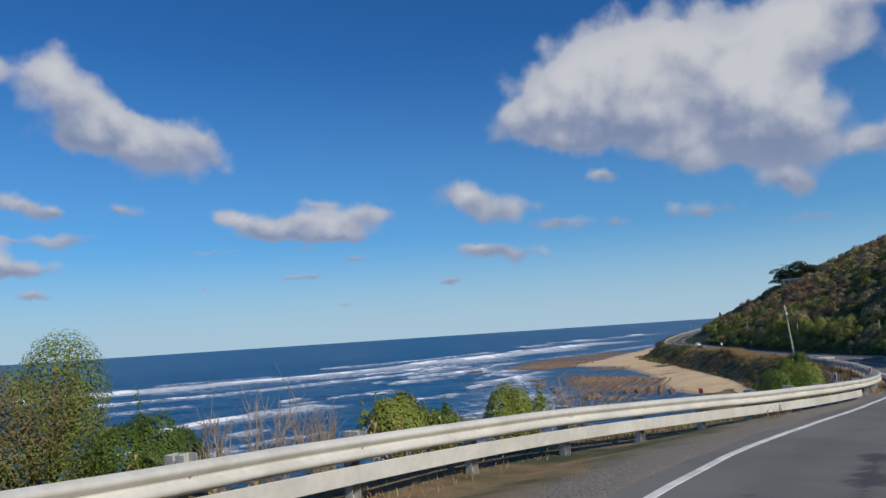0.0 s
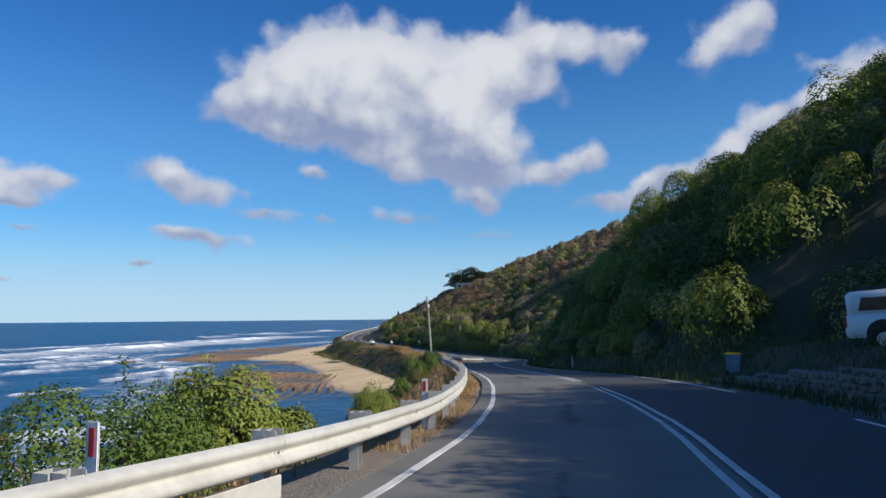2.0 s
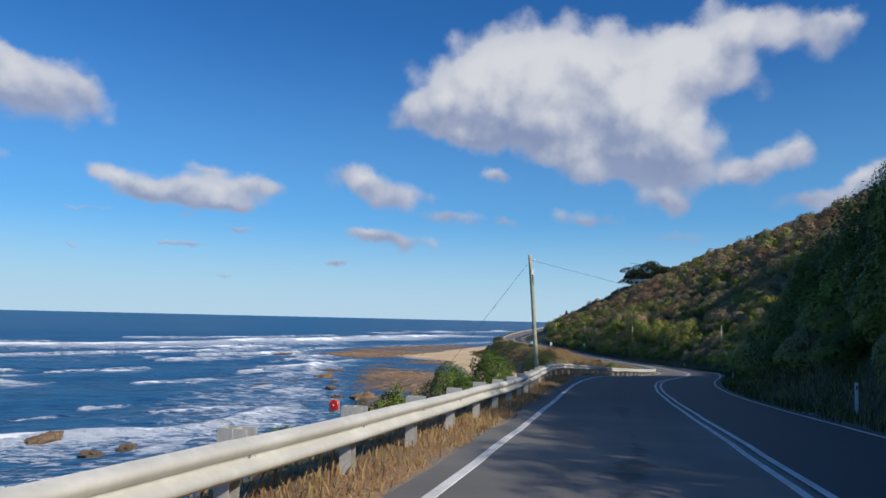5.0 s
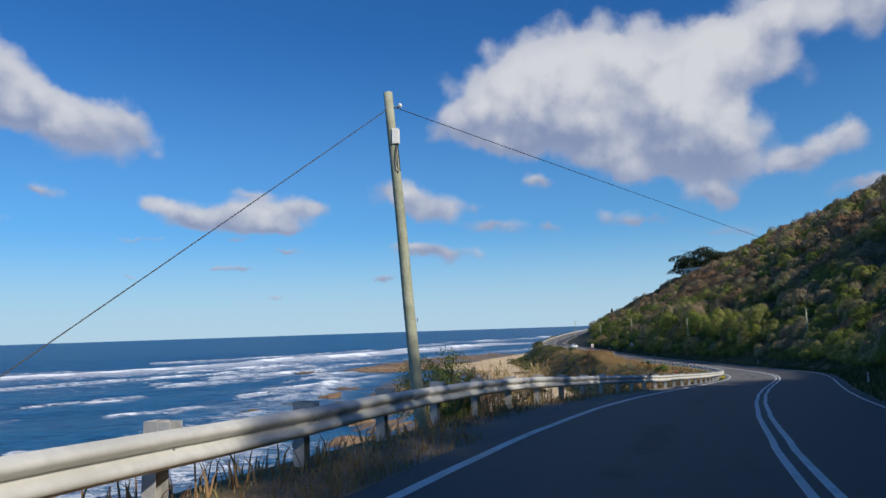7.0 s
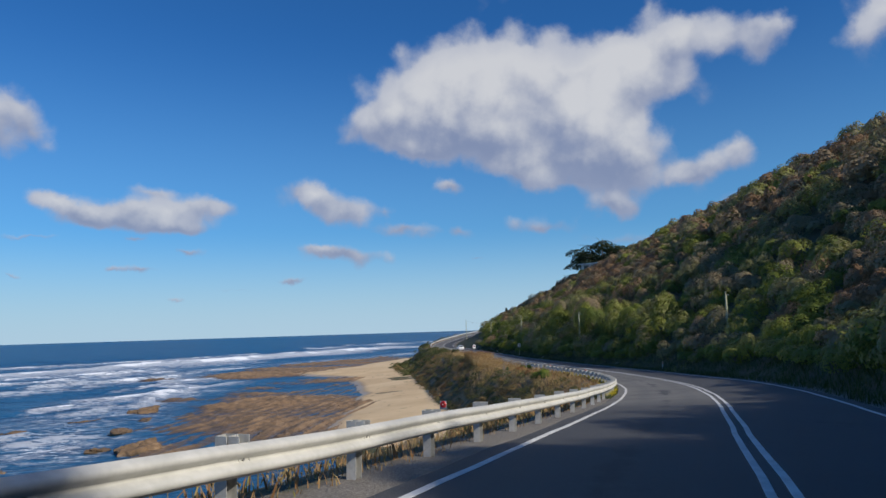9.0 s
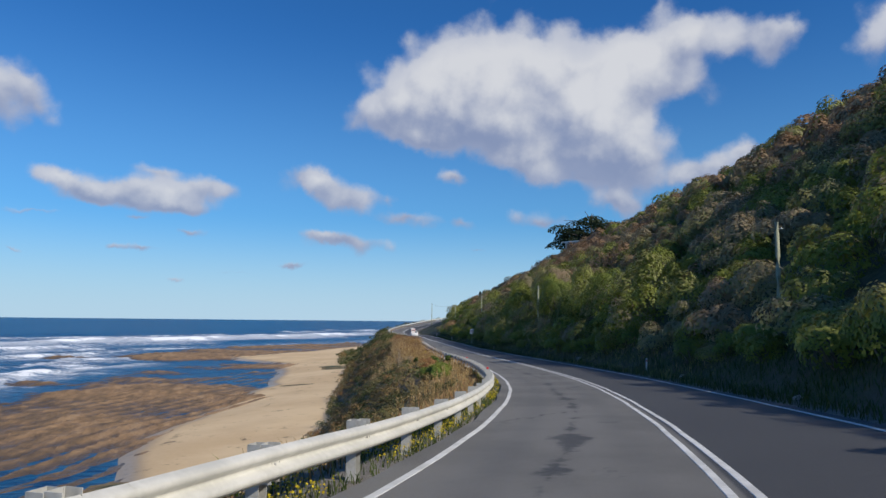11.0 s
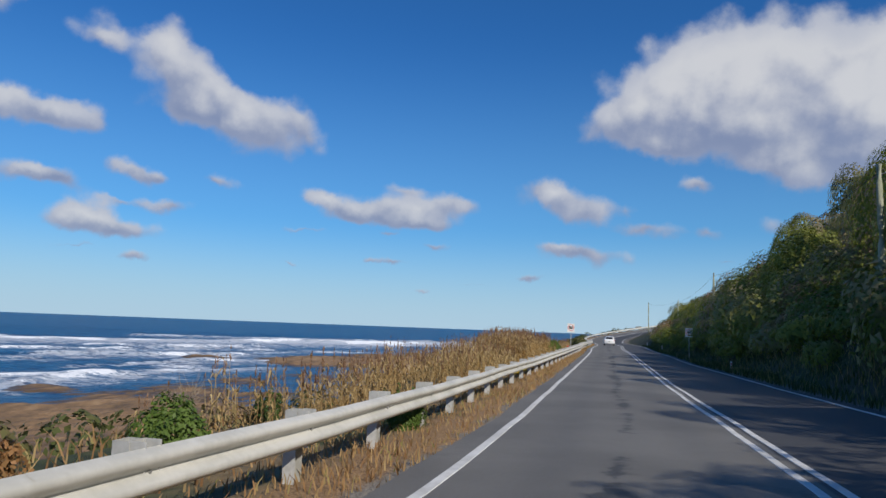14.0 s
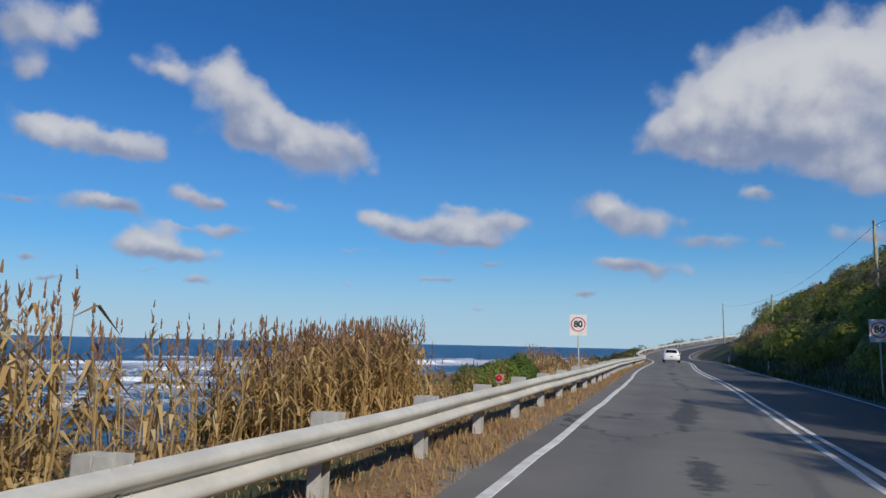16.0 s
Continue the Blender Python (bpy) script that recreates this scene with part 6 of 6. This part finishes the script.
twig_shrub(Matrix.Translation(land(6.7, -5.4)), 0.27, 1.16, 706, "bare grey-brown dry shrub of fine twigs beyond the guardrail")
twig_shrub(Matrix.Translation(land(221.8, -5.6)), 0.35, 0.97, 707, "bare grey-brown dry shrub of fine twigs beyond the guardrail")



# -- reeds and grasses --
def reed_bed(name, n, u0, u1, l0, l1, low, high, seed, label, plume=True):
    """Tall dry reeds: stems, hanging leaves and feathery heads, as one object."""
    r = np.random.RandomState(seed)
    u, l = r.uniform(u0, u1, n), l1 + (l0 - l1) * r.uniform(0, 1, n) ** 1.2
    clump = wave_noise(u, l * 2.0, 0.28, seed + 5)
    keep = r.uniform(size=n) < 0.55 + 0.5 * clump
    u, l, clump = u[keep], l[keep], clump[keep]
    base = land(u, l)
    h = r.uniform(low, high, len(u)) * (1 + 0.22 * clump)
    lean = r.normal(size=(len(u), 2)) * 0.10
    top = base + np.stack([lean[:, 0] * h, lean[:, 1] * h, h], 1)
    faces, tint, idx = [], [], []

    def strip(a, b, wa, wb, side, t, k):
        faces.append(np.stack([a - side * wa, a + side * wa, b + side * wb, b - side * wb], 1))
        tint.append(t)
        idx.append(np.full(len(a), k))

    for ang in (0.0, 1.571):
        a = r.uniform(0, 0.5, len(u)) + ang
        side = np.stack([np.cos(a), np.sin(a), 0 * a], 1)
        mid = (base + top) / 2 + side * 0.03
        strip(base, mid, 0.008, 0.007, side, r.uniform(0.2, 0.7, len(u)), 0)
        strip(mid, top, 0.007, 0.003, side, r.uniform(0.2, 0.7, len(u)), 0)
    for q in range(7):
        f = r.uniform(0.15, 0.95, len(u))[:, None]
        s0 = base + (top - base) * f
        a = r.uniform(0, 6.283, len(u))
        out = np.stack([np.cos(a), np.sin(a), 0 * a], 1)
        side = np.stack([-np.sin(a), np.cos(a), 0 * a], 1)
        reach = (h * r.uniform(0.10, 0.26, len(u)))[:, None]
        s1 = s0 + out * reach * 0.6 + np.array([0, 0, 1.0]) * reach * r.uniform(0.2, 0.9, (len(u), 1))
        s2 = s1 + out * reach * 0.7 - np.array([0, 0, 1.0]) * reach * r.uniform(0.0, 0.9, (len(u), 1))
        t = r.uniform(0.15, 0.95, len(u))
        strip(s0, s1, 0.008, 0.02, side, t, 0)
        strip(s1, s2, 0.02, 0.002, side, t, 0)
    if plume:
        for q in range(9):
            f = r.uniform(0.0, 1.0, len(u))[:, None]
            s0 = top - np.array([0, 0, 0.05]) + np.array([0, 0, 0.30]) * f * (0.5 + 0.5 * h[:, None] / high)
            a = r.uniform(0, 6.283, len(u))
            out = np.stack([np.cos(a), np.sin(a), 0 * a], 1)
            side = np.stack([-np.sin(a), np.cos(a), 0 * a], 1)
            w_ = 0.05 * (1.1 - f)
            strip(s0, s0 + out * w_ + np.array([0, 0, 0.07]), 0.012, 0.004, side, r.uniform(0, 0.9, len(u)), 1)
    v, t, k = np.concatenate(faces), np.concatenate(tint), np.concatenate(idx)
    return tagged(new(name, blade_mesh(name, v, [REED, PLUME], t, k)), label, "reeds", kind="stuff")


def grass_field(name, n, spans, low, high, width, material_, seed, label, category="grass", tint=0.5, clumpy=0.5):
    """Blades of grass as one object; spans: u from, u to, lat from, lat to, share."""
    r = np.random.RandomState(seed)
    share = np.array([s[4] for s in spans], float)
    pick = r.choice(len(spans), n, p=share / share.sum())
    sp = np.array([s[:4] for s in spans], float)[pick]
    u, l = r.uniform(sp[:, 0], sp[:, 1]), r.uniform(sp[:, 2], sp[:, 3])
    c = wave_noise(u, l * 2, 0.8, seed + 3)
    keep = r.uniform(size=n) < (1 - clumpy) + clumpy * (0.5 + c)
    u, l, c = u[keep], l[keep], c[keep]
    base = land(u, l)
    h = r.uniform(low, high, len(u)) * (1 + 0.4 * c)
    a = r.uniform(0, 6.283, len(u))
    side = np.stack([np.cos(a), np.sin(a), 0 * a], 1) * width
    bend = r.normal(size=(len(u), 3)) * 0.35 * h[:, None]
    bend[:, 2] = h
    mid = base + bend * np.array([0.35, 0.35, 0.6])
    v = np.concatenate([np.stack([base - side, base + side, mid + side * 0.8, mid - side * 0.8], 1), np.stack([mid - side * 0.8, mid + side * 0.8, base + bend + side * 0.1, base + bend - side * 0.1], 1)])
    t = np.concatenate([tint + 0.22 * r.normal(size=len(u))] * 2)
    return tagged(new(name, blade_mesh(name, v, [material_], t)), label, category, kind="stuff")


reed_bed("reeds", 520, 221, 238, -7.0, -2.5, 0.7, 1.15, 401, "dry golden reeds on the bank behind the guardrail")
reed_bed("reeds", 240, 223, 240, -9.5, -5.5, 0.7, 1.2, 402, "thin dry reeds on the seaward shelf")
reed_bed("reeds", 560, 238, 248, -6.5, -2.6, 0.85, 1.35, 416, "tall dry golden reeds with feathery heads behind the guardrail")
reed_bed("reeds", 900, 248, 254.5, -6.2, -2.5, 1.25, 1.8, 417, "dense stand of tall dry reeds behind the guardrail")
reed_bed("reeds", 110, 254.5, 257.5, -6.0, -2.5, 1.1, 1.6, 407, "sparse dry reeds with the sea behind them")
reed_bed("reeds", 900, 257.3, 261.3, -4.6, -2.6, 1.15, 1.75, 408, "dense stand of tall golden reeds behind the guardrail")
reed_bed("reeds", 420, 261.0, 265.2, -5.6, -4.3, 1.15, 1.7, 419, "dense stand of tall golden reeds behind the guardrail")
reed_bed("reeds", 90, 264.5, 268, -5.0, -2.5, 0.4, 0.8, 418, "short dry reeds beside a green shrub")
reed_bed("reeds", 700, 274, 294, -5.0, -2.5, 0.55, 1.0, 403, "low dry reeds and grass before the sign")
reed_bed("reeds", 300, 104.6, 107.4, -3.5, -2.3, 1.05, 1.55, 409, "clump of dry straw-coloured reeds behind the guardrail", False)
reed_bed("reeds", 190, 100.2, 103.0, -3.6, -2.4, 0.95, 1.4, 420, "clump of dry straw-coloured reeds beside the pole", False)
reed_bed("dry_stalks", 420, 97, 140, -4.6, -2.9, 0.25, 0.6, 404, "thin dry grass stalks behind the guardrail", False)
reed_bed("dry_stalks", 260, -4, 16, -7.5, -4.6, 0.4, 0.9, 405, "thin dry stalks among the shrubs", False)
reed_bed("dry_stalks", 420, 188, 214, -6.0, -2.0, 0.4, 0.9, 406, "rust-brown dry stalks on the bank", False)
grass_field("verge_grass", 42000, [(34, 96, -1.9, -0.55, 3), (203, 340, -2.3, -0.5, 7), (188, 203, -2.4, -1.2, 0.4), (0, 34, -4.6, -3.2, 0.6), (96, 150, -2.8, -1.2, 1.2)], 0.04, 0.16, 0.009, STRAW, 410, "dry rust and straw coloured grass under the guardrail")
grass_field("bank_grass", 26000, [(20, 140, -5.5, -1.4, 3), (140, 215, -5.0, -1.2, 3), (215, 330, -6, -2.4, 2)], 0.12, 0.38, 0.014, STRAW, 411, "dry tangled grass on the bank behind the guardrail", tint=0.45)
grass_field("hill_foot_grass", 60000, [(-10, 200, 7.75, 11.5, 2.2), (200, 340, 7.75, 11.0, 1)], 0.10, 0.42, 0.013, GRASS, 412, "dark green rough grass along the foot of the hill", tint=0.35)
grass_field("hill_foot_straw", 14000, [(56, 130, 7.8, 12.5, 2), (186, 300, 7.9, 11.5, 2)], 0.12, 0.45, 0.012, STRAW, 415, "pale dry grass on the low bank at the foot of the hill", tint=0.8)
grass_field("flower_strip_leaves", 9000, [(150, 206, -1.5, -0.45, 1)], 0.05, 0.2, 0.009, GRASS, 413, "low green leaves of the flowering strip under the guardrail", tint=0.7)


def flower_strip():
    r = np.random.RandomState(414)
    n = 12000
    u, l = r.uniform(151, 206, n), r.uniform(-1.45, -0.45, n)
    keep = wave_noise(u, l * 2, 0.9, 9) + r.uniform(-0.6, 0.6, n) > -0.25
    p = land(u[keep], l[keep])
    p[:, 2] += r.uniform(0.08, 0.22, len(p))
    nrm = r.normal(size=p.shape) * 0.5 + np.array([0, -0.3, 1.0])
    s = r.uniform(0.02, 0.045, len(p))
    tagged(new("yellow_flowers", leaf_mesh("yellow_flowers", p, nrm, s, s, [YELLOW], r.uniform(0, 1, len(p)))), "small yellow flowers growing in a strip under the guardrail", "flowers", kind="stuff")


flower_strip()


# -- trees and the house on the hill --
def cypress(at, width, height):
    t = thing("cypress_tree", "broad dark cypress tree standing on the hill's skyline", "tree")
    r = np.random.RandomState(500)
    bm = bmesh.new()
    bm_tube(bm, [(0, 0, -1.5), (0.3, 0, height * 0.3), (0.1, 0.2, height * 0.62), (0.4, 0, height * 0.9)], [0.6, 0.45, 0.28, 0.08], 9)
    for k in range(9):
        a, z = r.uniform(0, 6.283), height * r.uniform(0.25, 0.75)
        e = width * r.uniform(0.3, 0.48)
        bm_tube(bm, [(0.2, 0, z), (e * 0.5 * math.cos(a), e * 0.5 * math.sin(a), z + height * 0.08), (e * math.cos(a), e * math.sin(a), z + height * 0.12)], [0.2, 0.12, 0.04], 6)
    part("trunk", bm, BARK, t)
    P, N = [], []
    for k in range(84):
        a, d = r.uniform(0, 6.283), width * 0.42 * math.sqrt(r.uniform())
        z = height * (0.12 + 0.72 * r.uniform() * (1 - 0.50 * d / (width * 0.42)))
        m = 200
        q = r.normal(size=(m, 3))
        q /= np.linalg.norm(q, axis=1)[:, None]
        q[:, 2] = np.abs(q[:, 2])
        P.append(q * (width * 0.15, width * 0.15, height * 0.13) * r.uniform(0.8, 1.2) + (d * math.cos(a), d * math.sin(a), z))
        N.append(q + 0.5 * r.normal(size=(m, 3)))
    P, N = np.concatenate(P), np.concatenate(N)
    s = r.uniform(0.35, 0.75, len(P))
    ob = new("crown", leaf_mesh("crown", P, N, s, s * 0.6, [CYPRESS], r.uniform(0.1, 0.9, len(P))))
    ob.parent = t
    t.matrix_basis = Matrix.Translation(at)


cy = np.array([168.0, 316.0, 12.5])
cypress(cy + np.array([1.0, 0.0, -1.0]), 23.0, 13.5)


def conifer(at, height, label):
    """A slender pine with whorls of branches."""
    t = thing("pine_tree", label, "tree", "pines on the skyline")
    r = np.random.RandomState(int(height * 10))
    bm = bmesh.new()
    bm_tube(bm, [(0, 0, -1), (0, 0, height)], [0.22, 0.04], 7)
    part("trunk", bm, BARK, t)
    P, N = [], []
    for k in range(11):
        z = height * (0.25 + 0.7 * k / 11)
        e = 0.26 * height * (1 - k / 12)
        for a in np.arange(0, 6.28, 1.05):
            f = r.uniform(0.15, 1, 26)
            P.append(np.stack([e * f * np.cos(a + k), e * f * np.sin(a + k), z + 0.12 * e * f + r.normal(size=26) * 0.08], 1))
            N.append(r.normal(size=(26, 3)) * 0.5 + np.array([0, 0, 1]))
    P, N = np.concatenate(P), np.concatenate(N)
    ob = new("crown", leaf_mesh("crown", P, N, 0.5, 0.22, [CYPRESS], r.uniform(0.2, 0.9, len(P))))
    ob.parent = t
    t.matrix_basis = Matrix.Translation(at) @ Matrix.Diagonal((0.7, 0.7, 0.7, 1))


conifer((148.6, 360.5, -1.6), 5.6, "slender dark pine standing on the far skyline")
conifer((151.1, 354.0, -0.4), 4.0, "slender dark pine standing on the far skyline")



def house(at, turn):
    t = thing("hill_house", "pale flat-roofed house half hidden under the cypress on the hill", "house")
    wall_c = plain("pale_render", (0.50, 0.49, 0.46), (0.62, 0.61, 0.58), 1.0, 0.8)
    roof_c = plain("grey_roof_sheet", (0.30, 0.31, 0.32), (0.42, 0.43, 0.44), 1.5, 0.5, 0.2)
    bm = bmesh.new()
    bm_box(bm, (13.0, 7.0, 3.2), (0, 0, 0.6), 0.03)
    part("wall", bm, wall_c, t)
    bm = bmesh.new()
    bm_box(bm, (14.4, 8.4, 0.28), (0, 0, 2.36), 0.04)
    roof = part("roof", bm, roof_c, t, "flat grey sheet roof")
    bm = bmesh.new()
    bm_box(bm, (14.5, 0.06, 0.34), (0, -4.24, 2.36), 0.01)
    part("fascia", bm, WHITE, roof)
    for x in (-4.4, -1.5, 1.5, 4.4):
        bm = bmesh.new()
        bm_box(bm, (2.1, 0.1, 1.5), (x, -3.52, 1.2), 0.02)
        win = part("window", bm, WHITE, t)
        bm = bmesh.new()
        bm_box(bm, (1.9, 0.05, 1.3), (x, -3.57, 1.2))
        part("pane", bm, CAR_GLASS, win, "dark window glass")
    bm = bmesh.new()
    bm_box(bm, (13.0, 2.0, 0.16), (0, -4.4, -0.55), 0.02)
    part("deck", bm, wall_c, t)
    t.matrix_basis = Matrix.Translation(at) @ pose(0, 0, 0, 0, 0, turn)


house(cy + np.array([-2.0, -6.5, -0.4]), -62.0)
